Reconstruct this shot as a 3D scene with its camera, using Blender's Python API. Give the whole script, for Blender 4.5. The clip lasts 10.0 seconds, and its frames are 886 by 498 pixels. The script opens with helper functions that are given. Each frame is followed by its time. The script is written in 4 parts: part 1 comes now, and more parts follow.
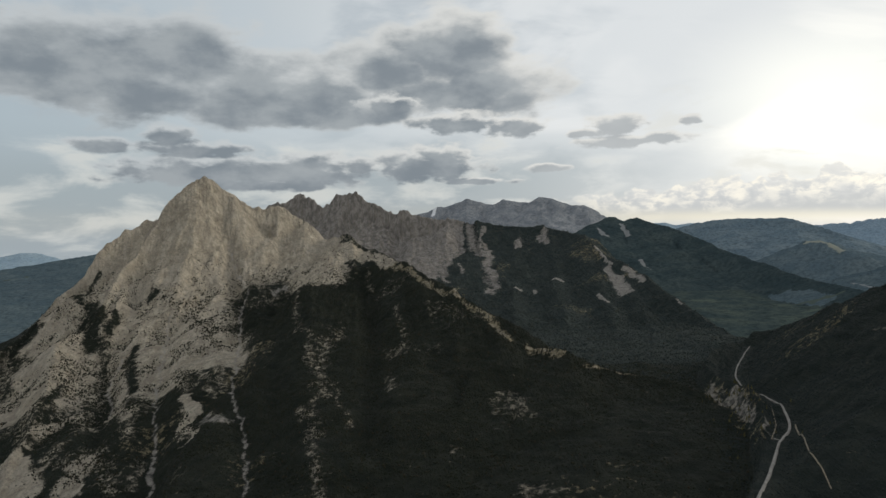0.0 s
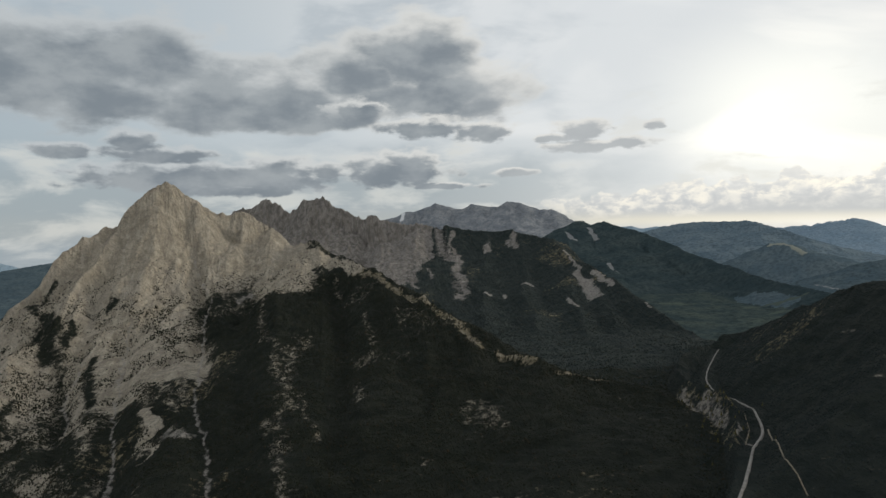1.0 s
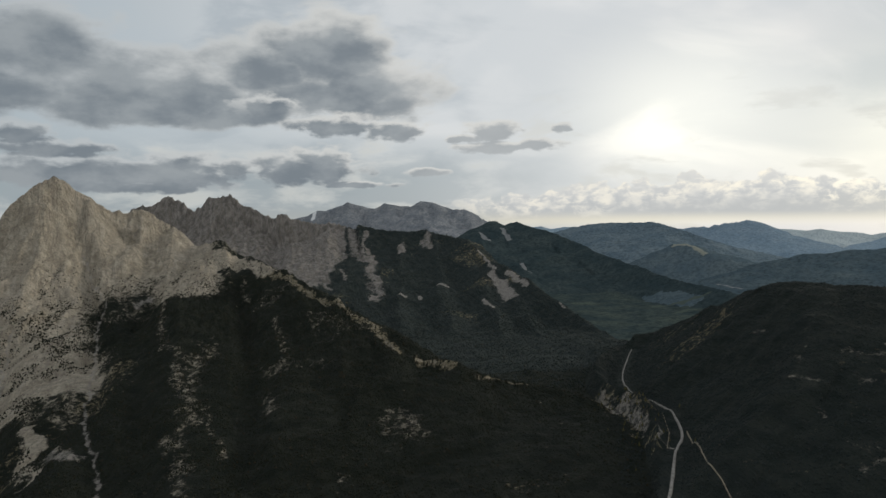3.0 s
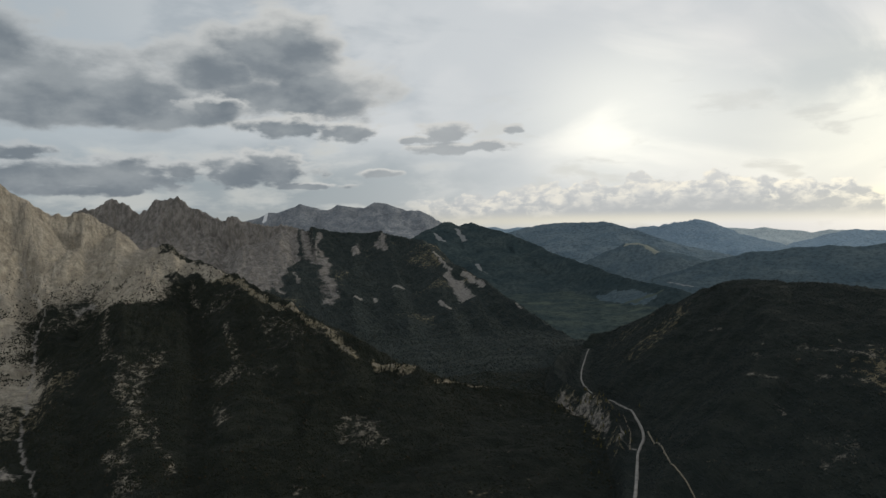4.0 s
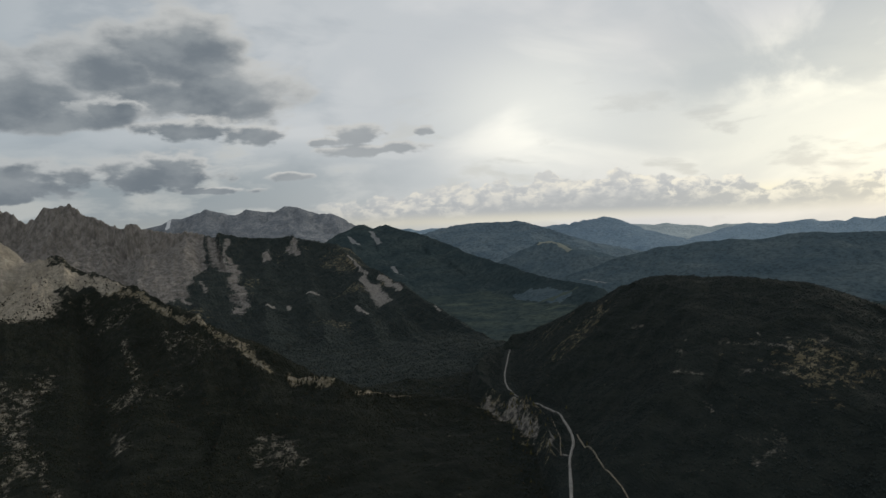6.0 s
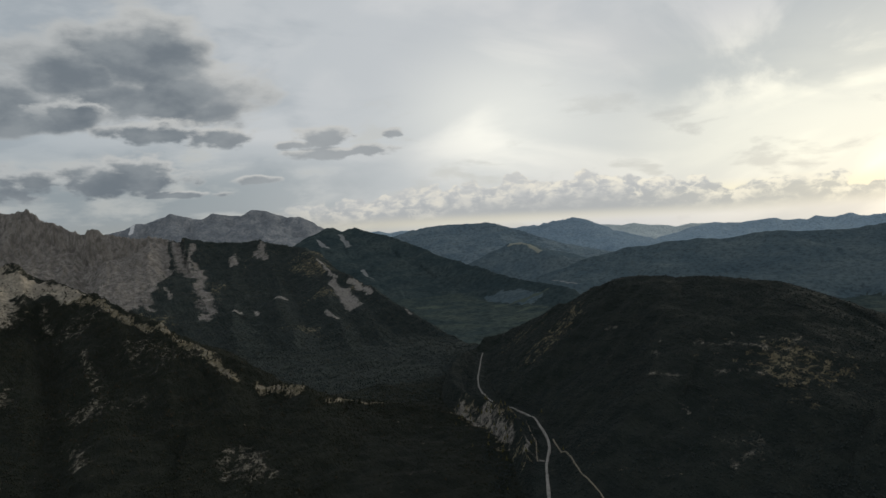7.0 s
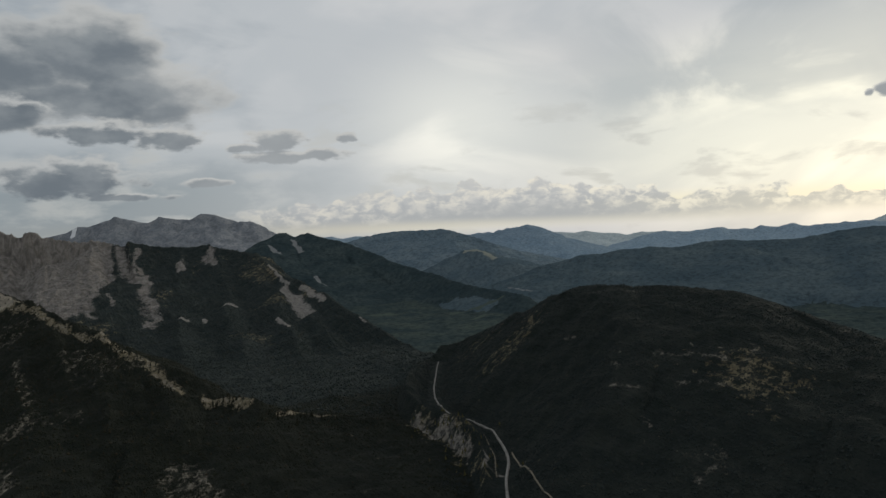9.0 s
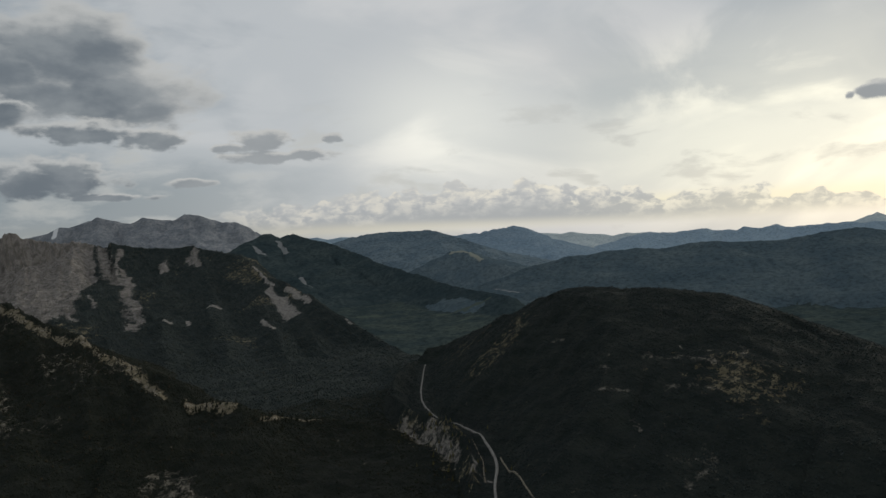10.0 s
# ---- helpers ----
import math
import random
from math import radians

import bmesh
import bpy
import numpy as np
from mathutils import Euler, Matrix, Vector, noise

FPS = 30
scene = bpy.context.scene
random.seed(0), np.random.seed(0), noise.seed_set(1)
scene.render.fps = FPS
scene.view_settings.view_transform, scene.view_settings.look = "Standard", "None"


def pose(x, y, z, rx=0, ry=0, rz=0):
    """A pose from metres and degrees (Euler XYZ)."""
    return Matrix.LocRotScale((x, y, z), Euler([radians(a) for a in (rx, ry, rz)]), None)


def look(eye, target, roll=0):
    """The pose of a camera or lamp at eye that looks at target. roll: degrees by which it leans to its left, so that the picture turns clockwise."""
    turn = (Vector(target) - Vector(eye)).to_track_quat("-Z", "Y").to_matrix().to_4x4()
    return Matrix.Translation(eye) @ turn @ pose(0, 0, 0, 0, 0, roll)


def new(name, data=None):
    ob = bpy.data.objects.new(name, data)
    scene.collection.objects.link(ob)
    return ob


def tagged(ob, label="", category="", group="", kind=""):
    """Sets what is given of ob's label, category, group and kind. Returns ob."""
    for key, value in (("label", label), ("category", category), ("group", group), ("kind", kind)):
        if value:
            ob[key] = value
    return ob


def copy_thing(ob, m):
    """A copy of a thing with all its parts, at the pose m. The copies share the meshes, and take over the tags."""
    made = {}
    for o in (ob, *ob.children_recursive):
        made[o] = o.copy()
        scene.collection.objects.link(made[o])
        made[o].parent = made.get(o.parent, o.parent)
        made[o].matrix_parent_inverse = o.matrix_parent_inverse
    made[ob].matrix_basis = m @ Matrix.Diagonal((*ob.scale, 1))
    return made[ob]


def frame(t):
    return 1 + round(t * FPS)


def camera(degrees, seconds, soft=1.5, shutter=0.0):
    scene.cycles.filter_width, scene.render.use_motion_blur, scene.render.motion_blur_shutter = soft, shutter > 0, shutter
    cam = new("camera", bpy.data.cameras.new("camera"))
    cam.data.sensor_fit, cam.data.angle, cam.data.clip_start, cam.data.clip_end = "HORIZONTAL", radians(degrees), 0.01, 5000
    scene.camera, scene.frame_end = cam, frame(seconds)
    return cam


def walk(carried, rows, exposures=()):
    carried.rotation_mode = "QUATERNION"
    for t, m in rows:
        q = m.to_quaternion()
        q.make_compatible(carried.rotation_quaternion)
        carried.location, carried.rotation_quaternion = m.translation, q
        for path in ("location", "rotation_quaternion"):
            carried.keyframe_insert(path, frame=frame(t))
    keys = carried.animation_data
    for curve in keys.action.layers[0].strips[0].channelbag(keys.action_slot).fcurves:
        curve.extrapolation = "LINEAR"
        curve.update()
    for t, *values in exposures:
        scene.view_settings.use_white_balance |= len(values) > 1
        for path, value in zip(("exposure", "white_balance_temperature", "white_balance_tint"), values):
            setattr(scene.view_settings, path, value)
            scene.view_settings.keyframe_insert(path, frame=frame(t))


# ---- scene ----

# Camera: a slow glide forward over the valley while it turns to the right.
cam = camera(65.45, 10.0)
EYE = 140.0
ROWS = [
    # seconds, x, y, z from the first eye, yaw, pitch, roll
    (0.0, 0.00, 0.00, 0.00, -0.28, -1.53, -1.30),
    (0.5, 0.37, 6.18, 0.34, -1.19, -1.30, -1.54),
    (1.0, -0.06, 12.19, 0.88, -2.88, -1.21, -1.69),
    (1.5, -0.71, 17.80, 1.47, -4.23, -1.27, -1.52),
    (2.0, -1.37, 23.61, 1.96, -6.05, -1.33, -1.46),
    (2.5, -2.24, 29.69, 2.39, -8.20, -1.40, -1.40),
    (4.0, -3.11, 48.02, 2.51, -14.00, -1.48, -1.95),
    (4.5, -2.65, 54.50, 2.67, -16.08, -1.44, -2.26),
    (5.0, -2.07, 60.55, 3.02, -17.74, -1.44, -2.64),
    (5.5, -1.45, 66.24, 3.40, -19.30, -1.55, -3.08),
    (6.0, -0.42, 71.89, 3.60, -21.17, -1.67, -3.31),
    (7.5, 3.42, 86.02, 4.12, -24.81, -1.55, -4.09),
    (8.0, 4.26, 89.57, 4.33, -26.10, -1.40, -4.00),
    (8.5, 4.92, 92.71, 4.59, -26.94, -1.25, -3.51),
    (9.0, 5.86, 95.71, 4.98, -27.55, -1.39, -3.35),
    (9.5, 6.84, 98.56, 5.33, -28.06, -1.56, -3.06),
    (10.0, 7.67, 101.36, 5.86, -28.72, -1.39, -3.31),
]
EXPOSURES = [(0.0, 0.48, 6640, 10), (2.5, 0.34, 6600, 10), (5.0, 0.14, 6540, 10), (7.5, 0.0, 6500, 10), (10.0, -0.08, 6500, 10)]
walk(cam, [(t, pose(x, y, EYE + z, 90 + pitch, 0, yaw) @ pose(0, 0, 0, 0, 0, roll)) for t, x, y, z, yaw, pitch, roll in ROWS], EXPOSURES)

# ---- world and light ----
SUN_AZ, SUN_EL = radians(76), radians(15)  # clockwise from +y, above the horizon


class Nodes:
    """Short hand for a node tree."""

    def __init__(self, tree):
        self.tree = tree

    def add(self, kind, **values):
        n = self.tree.nodes.new(kind)
        for key, value in values.items():
            setattr(n, key, value)
        return n

    def put(self, socket, value):
        if isinstance(value, bpy.types.NodeSocket):
            self.tree.links.new(value, socket)
        else:
            socket.default_value = value

    def math(self, op, a, b=0.0, c=0.0):
        n = self.add("ShaderNodeMath", operation=op)
        for s, v in zip(n.inputs, (a, b, c)):
            self.put(s, v)
        return n.outputs[0]

    def vec(self, op, a, b=(0, 0, 0)):
        n = self.add("ShaderNodeVectorMath", operation=op)
        self.put(n.inputs[0], a)
        self.put(n.inputs[1], b)
        return n.outputs["Value"] if op in ("LENGTH", "DOT_PRODUCT", "DISTANCE") else n.outputs[0]

    def xyz(self, x, y, z=0.0):
        n = self.add("ShaderNodeCombineXYZ")
        for s, v in zip(n.inputs, (x, y, z)):
            self.put(s, v)
        return n.outputs[0]

    def ramp(self, v, a, b, c=0.0, d=1.0, smooth=True):
        n = self.add("ShaderNodeMapRange", interpolation_type="SMOOTHSTEP" if smooth else "LINEAR")
        for s, x in zip(n.inputs, (v, a, b, c, d)):
            self.put(s, x)
        return n.outputs[0]

    def noise(self, vector, scale, detail=4.0, rough=0.55, warp=0.0):
        n = self.add("ShaderNodeTexNoise")
        for key, v in (("Vector", vector), ("Scale", scale), ("Detail", detail), ("Roughness", rough), ("Distortion", warp)):
            self.put(n.inputs[key], v)
        return n.outputs[0]

    def mix(self, f, a, b, mode="MIX"):
        n = self.add("ShaderNodeMix", data_type="RGBA", blend_type=mode)
        self.put(n.inputs[0], f)
        self.put(n.inputs[6], a if isinstance(a, bpy.types.NodeSocket) else (*a, 1))
        self.put(n.inputs[7], b if isinstance(b, bpy.types.NodeSocket) else (*b, 1))
        return n.outputs[2]


def build_sky():
    world = bpy.data.worlds.new("sky")
    scene.world = world
    world.use_nodes = True
    world.node_tree.nodes.clear()
    n = Nodes(world.node_tree)
    way = n.add("ShaderNodeTexCoord").outputs["Generated"]
    parts = n.add("ShaderNodeSeparateXYZ")
    n.put(parts.inputs[0], way)
    x, y, z = parts.outputs
    az = n.math("MULTIPLY", n.math("ARCTAN2", x, y), 57.2958)
    el = n.math("MULTIPLY", n.math("ARCSINE", z), 57.2958)
    flat = n.xyz(az, el)

    def stretched(kx, ky, shift=0.0):
        return n.xyz(n.math("MULTIPLY", az, kx), n.math("ADD", n.math("MULTIPLY", el, ky), shift))

    def glow_at(a, e, wide, far, near=0.0):
        return n.ramp(n.vec("LENGTH", n.vec("MULTIPLY", n.vec("SUBTRACT", flat, (a, e, 0)), (1 / wide, 1.0, 0))), far, near)

    # a veil of high cloud: dull blue-grey away from the sun, near white round it
    sky = n.add("ShaderNodeTexSky", sky_type="NISHITA", sun_disc=False, sun_elevation=SUN_EL, sun_rotation=SUN_AZ)
    blue = n.mix(1.0, sky.outputs[0], (0.10, 0.10, 0.10), "MULTIPLY")
    veil = n.mix(n.ramp(az, -34.0, 24.0), (0.29, 0.345, 0.385), (0.64, 0.65, 0.655))
    veil = n.mix(n.math("MULTIPLY", n.ramp(el, 10.0, 22.0), n.ramp(az, 30.0, 48.0)), veil, (0.46, 0.50, 0.53))
    veil = n.mix(glow_at(38.0, 12.0, 2.6, 12.0), veil, (0.65, 0.65, 0.64))
    veil = n.mix(glow_at(29.5, 8.9, 1.5, 8.5, 0.0), veil, (1.04, 1.02, 0.92))
    veil = n.mix(glow_at(61.0, 6.0, 2.8, 11.0, 2.5), veil, (1.25, 1.20, 0.98))
    streak = n.noise(stretched(0.045, 0.11), 1.0, 5.0, 0.5, 0.7)
    veil = n.mix(n.ramp(streak, 0.40, 0.60, 0.38, 0.0), veil, (0.38, 0.43, 0.47))
    fleece = n.noise(stretched(0.09, 0.24, 3.0), 1.0, 6.0, 0.52, 0.4)
    veil = n.mix(n.math("MULTIPLY", n.ramp(fleece, 0.46, 0.64, 0.0, 0.6), n.ramp(az, 26.0, 2.0)), veil, (0.29, 0.335, 0.375))
    gaps = n.noise(stretched(0.13, 0.40, 11.0), 1.0, 7.0, 0.56, 0.3)
    veil = n.mix(n.math("MULTIPLY", n.ramp(gaps, 0.56, 0.68, 0.0, 0.55), n.ramp(el, 14.0, 7.0)), veil, (0.54, 0.54, 0.51))
    sheets = n.noise(stretched(0.07, 0.10, 21.0), 1.0, 6.0, 0.55, 0.6)
    veil = n.mix(n.math("MULTIPLY", n.ramp(sheets, 0.42, 0.60, 0.0, 0.65), n.math("MULTIPLY", n.ramp(az, 34.0, 46.0), n.ramp(el, 6.0, 10.0))), veil, (0.40, 0.44, 0.46))
    warm = n.mix(n.ramp(az, 0.0, 55.0), (0.60, 0.56, 0.46), (0.98, 0.92, 0.68))
    veil = n.mix(n.math("MULTIPLY", n.ramp(n.math("ABSOLUTE", n.math("SUBTRACT", el, 1.1)), 1.5, 0.2), n.ramp(az, -34.0, 26.0, 0.25, 0.75)), veil, warm)
    low = n.math("MULTIPLY", n.ramp(el, 9.0, 4.0), n.ramp(az, 26.0, 2.0, 0.0, 0.75))
    veil = n.mix(low, veil, n.mix(n.ramp(gaps, 0.46, 0.62), (0.23, 0.27, 0.30), (0.42, 0.44, 0.44)))
    # the bright open side of the sky behind the eye and overhead
    veil = n.mix(n.ramp(n.math("ABSOLUTE", az), 74.0, 112.0), veil, (0.62, 0.61, 0.58))
    veil = n.mix(n.ramp(el, 26.0, 48.0), veil, (0.52, 0.54, 0.56))
    base = n.mix(0.93, blue, veil)
    # a long bank of far cumulus: heaped heads, lit along their tops, over a flat grey foot
    def heads(kx, ky, shift):
        v = n.add("ShaderNodeTexVoronoi", feature="SMOOTH_F1")
        n.put(v.inputs["Vector"], n.vec("ADD", stretched(kx, ky, shift), n.vec("MULTIPLY", churn.outputs["Color"], (0.9, 0.9, 0))))
        v.inputs["Scale"].default_value, v.inputs["Smoothness"].default_value = 1.0, 0.5
        return n.math("SUBTRACT", 0.42, v.outputs["Distance"])

    churn = n.add("ShaderNodeTexNoise")
    for key, v in (("Vector", stretched(0.8, 1.1, 6.0)), ("Scale", 1.0), ("Detail", 5.0), ("Roughness", 0.6)):
        n.put(churn.inputs[key], v)
    hump = n.noise(n.xyz(n.math("MULTIPLY", az, 0.16), 2.0), 1.0, 3.0, 0.5)
    heap = n.math("ADD", n.math("MULTIPLY", heads(0.45, 0.6, 1.0), 1.7), n.math("MULTIPLY", heads(1.2, 1.5, 4.0), 0.8))
    heap = n.math("ADD", heap, n.math("MULTIPLY", n.math("SUBTRACT", hump, 0.5), 2.0))
    rise = n.math("MULTIPLY", n.ramp(az, 2.0, 30.0, 1.8, 4.1, False), n.ramp(az, 33.0, 60.0, 1.0, 0.34, False))
    top = n.math("ADD", rise, n.math("MULTIPLY", heap, n.ramp(az, 6.0, 20.0, 0.3, 0.9)))
    depth = n.math("SUBTRACT", top, el)
    foot_low, foot_high = n.ramp(az, 10.0, 45.0, 0.7, -0.4, False), n.ramp(az, 10.0, 45.0, 1.8, 0.8, False)
    bank = n.math("MULTIPLY", n.ramp(depth, -0.04, 0.22), n.math("MULTIPLY", n.ramp(el, foot_low, foot_high), n.ramp(az, 4.0, 18.0)))
    billow = n.noise(stretched(0.75, 1.25, 5.0), 1.0, 7.0, 0.6, 0.3)
    lit = n.math("MULTIPLY", n.ramp(billow, 0.42, 0.62), n.ramp(depth, 2.6, 0.1))
    bank_grey = n.mix(n.ramp(n.math("ADD", el, n.math("MULTIPLY", n.math("SUBTRACT", billow, 0.5), 5.0)), 0.8, 3.8), (0.40, 0.42, 0.435), (0.57, 0.575, 0.56))
    bank_lit = n.mix(n.ramp(az, 8.0, 60.0), (0.66, 0.64, 0.58), (0.98, 0.92, 0.76))
    base = n.mix(n.math("MULTIPLY", bank, n.ramp(az, 36.0, 56.0, 0.92, 0.6)), base, n.mix(lit, bank_grey, bank_lit))
    # the dark clouds: (azimuth, elevation, half width, half height)
    clouds = [
        (-24.8, 13.3, 7.7, 2.75), (-28.2, 11.5, 4.1, 1.64), (-29.9, 14.4, 2.7, 1.42), (-19.6, 14.5, 3.8, 2.1), (-22.6, 11.5, 4.9, 1.64), (-31.2, 12.4, 1.9, 1.5),
        (-14.6, 12.2, 4.4, 2.04), (-9.8, 11.5, 5.0, 1.83), (-16.9, 10.2, 2.6, 1.07), (-6.2, 9.8, 4.4, 0.89), (-12.5, 9.8, 5.4, 0.97),
        (-3.7, 13.7, 3.5, 1.82), (1.4, 14.6, 3.9, 2.06), (3.7, 12.2, 4.6, 1.84), (6.2, 11.0, 2.5, 1.24), (-0.5, 11.9, 4.7, 1.76),
    ]
    flakes = [
        (1.3, 8.8, 2.9, 0.73), (-3.8, 10.3, 2.1, 0.67), (6.4, 8.5, 2.1, 0.72), (-21.1, 7.8, 1.7, 0.64), (-19.5, 6.9, 3.6, 0.48), (-26.0, 7.0, 1.7, 0.5),
        (-16.6, 5.3, 7.5, 1.06), (-20.4, 4.7, 3.8, 0.61), (-10.6, 5.3, 3.4, 1.18), (-6.3, 5.5, 1.6, 0.73), (-0.9, 5.6, 4.0, 1.2), (-13.6, 4.1, 5.4, 0.45),
        (14.5, 8.2, 1.8, 0.75), (15.2, 6.8, 3.9, 0.4), (17.7, 6.9, 1.5, 0.39), (8.8, 4.9, 1.6, 0.32), (20.2, 8.2, 0.6, 0.36), (3.0, 4.1, 2.8, 0.25),
        (12.3, 7.6, 1.3, 0.36), (61.2, 8.3, 1.1, 0.5), (59.6, 8.0, 0.3, 0.23),
    ]

    def cloud_layer(places, kx, ky, sway, rag, lift, reach):
        """How deep inside a cloud: above 0 within its outline; and the same for its shaded foot."""
        drift = n.add("ShaderNodeTexNoise")
        for key, v in (("Vector", stretched(kx, ky)), ("Scale", 1.0), ("Detail", 3.0), ("Roughness", 0.5)):
            n.put(drift.inputs[key], v)
        warped = n.vec("ADD", flat, n.vec("MULTIPLY", n.vec("SUBTRACT", drift.outputs["Color"], (0.5, 0.5, 0.5)), sway))
        tuft = n.noise(stretched(1.7 * kx, 1.9 * ky, 9.0), 1.0, 8.0, 0.55, 0.1)
        both = []
        for low in (0.0, lift):
            near = 9.0
            for a, e, w, h in places:
                d = n.vec("LENGTH", n.vec("MULTIPLY", n.vec("SUBTRACT", warped, (a, e - low * h, 0)), (1 / w, 1 / h, 0)))
                near = n.math("MINIMUM", near, d)
            both.append(n.math("ADD", n.math("SUBTRACT", reach, near), n.math("MULTIPLY", n.math("SUBTRACT", tuft, 0.5), rag)))
        return both

    shade = n.noise(stretched(0.20, 0.36, 7.0), 1.0, 7.0, 0.55)
    dark = n.mix(n.ramp(shade, 0.34, 0.66), (0.145, 0.172, 0.198), (0.245, 0.272, 0.292))
    dark = n.mix(n.ramp(az, 3.0, 13.0, 0.0, 0.65), dark, (0.40, 0.42, 0.43))
    pale = n.mix(n.ramp(az, -25.0, 15.0), (0.37, 0.40, 0.42), (0.54, 0.545, 0.53))
    for places, kx, ky, sway, rag, lift, reach, core in ((clouds, 0.13, 0.24, (4.0, 2.2, 0), 2.4, 0.35, 1.72, 1.15), (flakes, 0.30, 0.56, (2.4, 0.9, 0), 2.2, 0.5, 1.5, 0.75)):
        body, foot = cloud_layer(places, kx, ky, sway, rag, lift, reach)
        base = n.mix(n.math("MULTIPLY", n.ramp(body, 0.0, 0.6), 0.95), base, n.mix(n.ramp(foot, 0.05, core), pale, dark))
    out = n.add("ShaderNodeOutputWorld")
    back = n.add("ShaderNodeBackground")
    n.put(back.inputs[0], base)
    back.inputs[1].default_value = 1.0
    world.node_tree.links.new(back.outputs[0], out.inputs[0])


build_sky()

sun = new("sun", bpy.data.lights.new("sun", "SUN"))
sun.data.energy, sun.data.angle, sun.data.color = 1.15, radians(16), (1.0, 0.90, 0.74)
sun.matrix_world = look((0, 0, 900), (-math.sin(SUN_AZ) * math.cos(SUN_EL), -math.cos(SUN_AZ) * math.cos(SUN_EL), 900 - math.sin(SUN_EL)))

# ---- land: noise and crest lines ----


def lattice(ix, iy, seed):
    h = (ix * 374761393 + iy * 668265263 + seed * 974634777) & 0x7FFFFFFF
    h = ((h ^ (h >> 13)) * 1274126177) & 0x7FFFFFFF
    return ((h ^ (h >> 16)) & 0xFFFF) / 65535.0


def vnoise(x, y, seed=0):
    fx, fy = np.floor(x), np.floor(y)
    ix, iy = fx.astype(np.int64), fy.astype(np.int64)
    u, v = x - fx, y - fy
    u, v = u * u * u * (u * (u * 6 - 15) + 10), v * v * v * (v * (v * 6 - 15) + 10)
    a, b = lattice(ix, iy, seed), lattice(ix + 1, iy, seed)
    c, d = lattice(ix, iy + 1, seed), lattice(ix + 1, iy + 1, seed)
    return (a + (b - a) * u) * (1 - v) + (c + (d - c) * u) * v


def fbm(x, y, octaves=4, seed=0):
    """About -1 to 1."""
    total, size, top = 0.0, 1.0, 0.0
    for k in range(octaves):
        total = total + size * (2 * vnoise(x * 2**k + 17.3 * k, y * 2**k - 9.1 * k, seed + k) - 1)
        top, size = top + size, size * 0.5
    return total / top * 1.6


def ridged(x, y, octaves=3, seed=0):
    """0 in the furrows to 1 on the ribs."""
    total, size, top = 0.0, 1.0, 0.0
    for k in range(octaves):
        total = total + size * (1 - np.abs(2 * vnoise(x * 2**k, y * 2**k, seed + k) - 1) * 1.6).clip(0, 1)
        top, size = top + size, size * 0.5
    return total / top


def step(v, a, b):
    k = np.clip((v - a) / (b - a), 0, 1)
    return k * k * (3 - 2 * k)


def near_line(x, y, line):
    """Distance to a line in plan, the height of its nearest point, the way along it and the offset to its left."""
    best = np.full(x.shape, 1e9)
    z, s, side = np.zeros(x.shape), np.zeros(x.shape), np.ones(x.shape)
    run = 0.0
    for (x0, y0, z0), (x1, y1, z1) in zip(line, line[1:]):
        dx, dy = x1 - x0, y1 - y0
        length = math.hypot(dx, dy)
        t = np.clip(((x - x0) * dx + (y - y0) * dy) / length**2, 0, 1)
        d = np.hypot(x - x0 - t * dx, y - y0 - t * dy)
        nearer = d < best
        best = np.where(nearer, d, best)
        z = np.where(nearer, z0 + t * (z1 - z0), z)
        s = np.where(nearer, run + t * length, s)
        side = np.where(nearer, (dx * (y - y0) - dy * (x - x0)) / length, side)
        run += length
    return best, z, s, side


def fall(d, a, b, reach):
    return b * d + (a - b) * reach * (1 - np.exp(-d / reach))


def tent(x, y, line, front, back, ribs=0.0, wave=40.0, seed=0):
    """A crest with a front (its right side, walking along the line) and a back, each (steep, gentle, reach); ribs: metres of relief that run downhill."""
    p = np.array(line)
    span = (p[:, 2].max() + 130) / min(front[1], back[1], front[0], back[0])
    inside = (x > p[:, 0].min() - span) & (x < p[:, 0].max() + span) & (y > p[:, 1].min() - span) & (y < p[:, 1].max() + span)
    if not inside.all():
        out = np.full(x.shape, -1e9)
        if inside.any():
            out[inside] = tent(x[inside], y[inside], line, front, back, ribs, wave, seed)
        return out
    high = np.full(x.shape, -1e9)
    near, along = np.zeros(x.shape), np.zeros(x.shape)
    run = 0.0
    for (x0, y0, z0), (x1, y1, z1) in zip(line, line[1:]):
        dx, dy = x1 - x0, y1 - y0
        length = math.hypot(dx, dy)
        t = np.clip(((x - x0) * dx + (y - y0) * dy) / length**2, 0, 1)
        d = np.hypot(x - x0 - t * dx, y - y0 - t * dy)
        k = step((dx * (y - y0) - dy * (x - x0)) / length / (d + 30), -0.5, 0.5)
        h = z0 + t * (z1 - z0) - fall(d, *front) * (1 - k) - fall(d, *back) * k
        top = h > high
        high, near, along = np.where(top, h, high), np.where(top, d, near), np.where(top, run + t * length, along)
        run += length
    if ribs:
        high = high + ribs * np.minimum(near / 50, 1) * (ridged(along / wave + 0.5 * fbm(x / 90, y / 90, 2, seed + 5), near / 220, 4, seed) - 0.6)
    return high


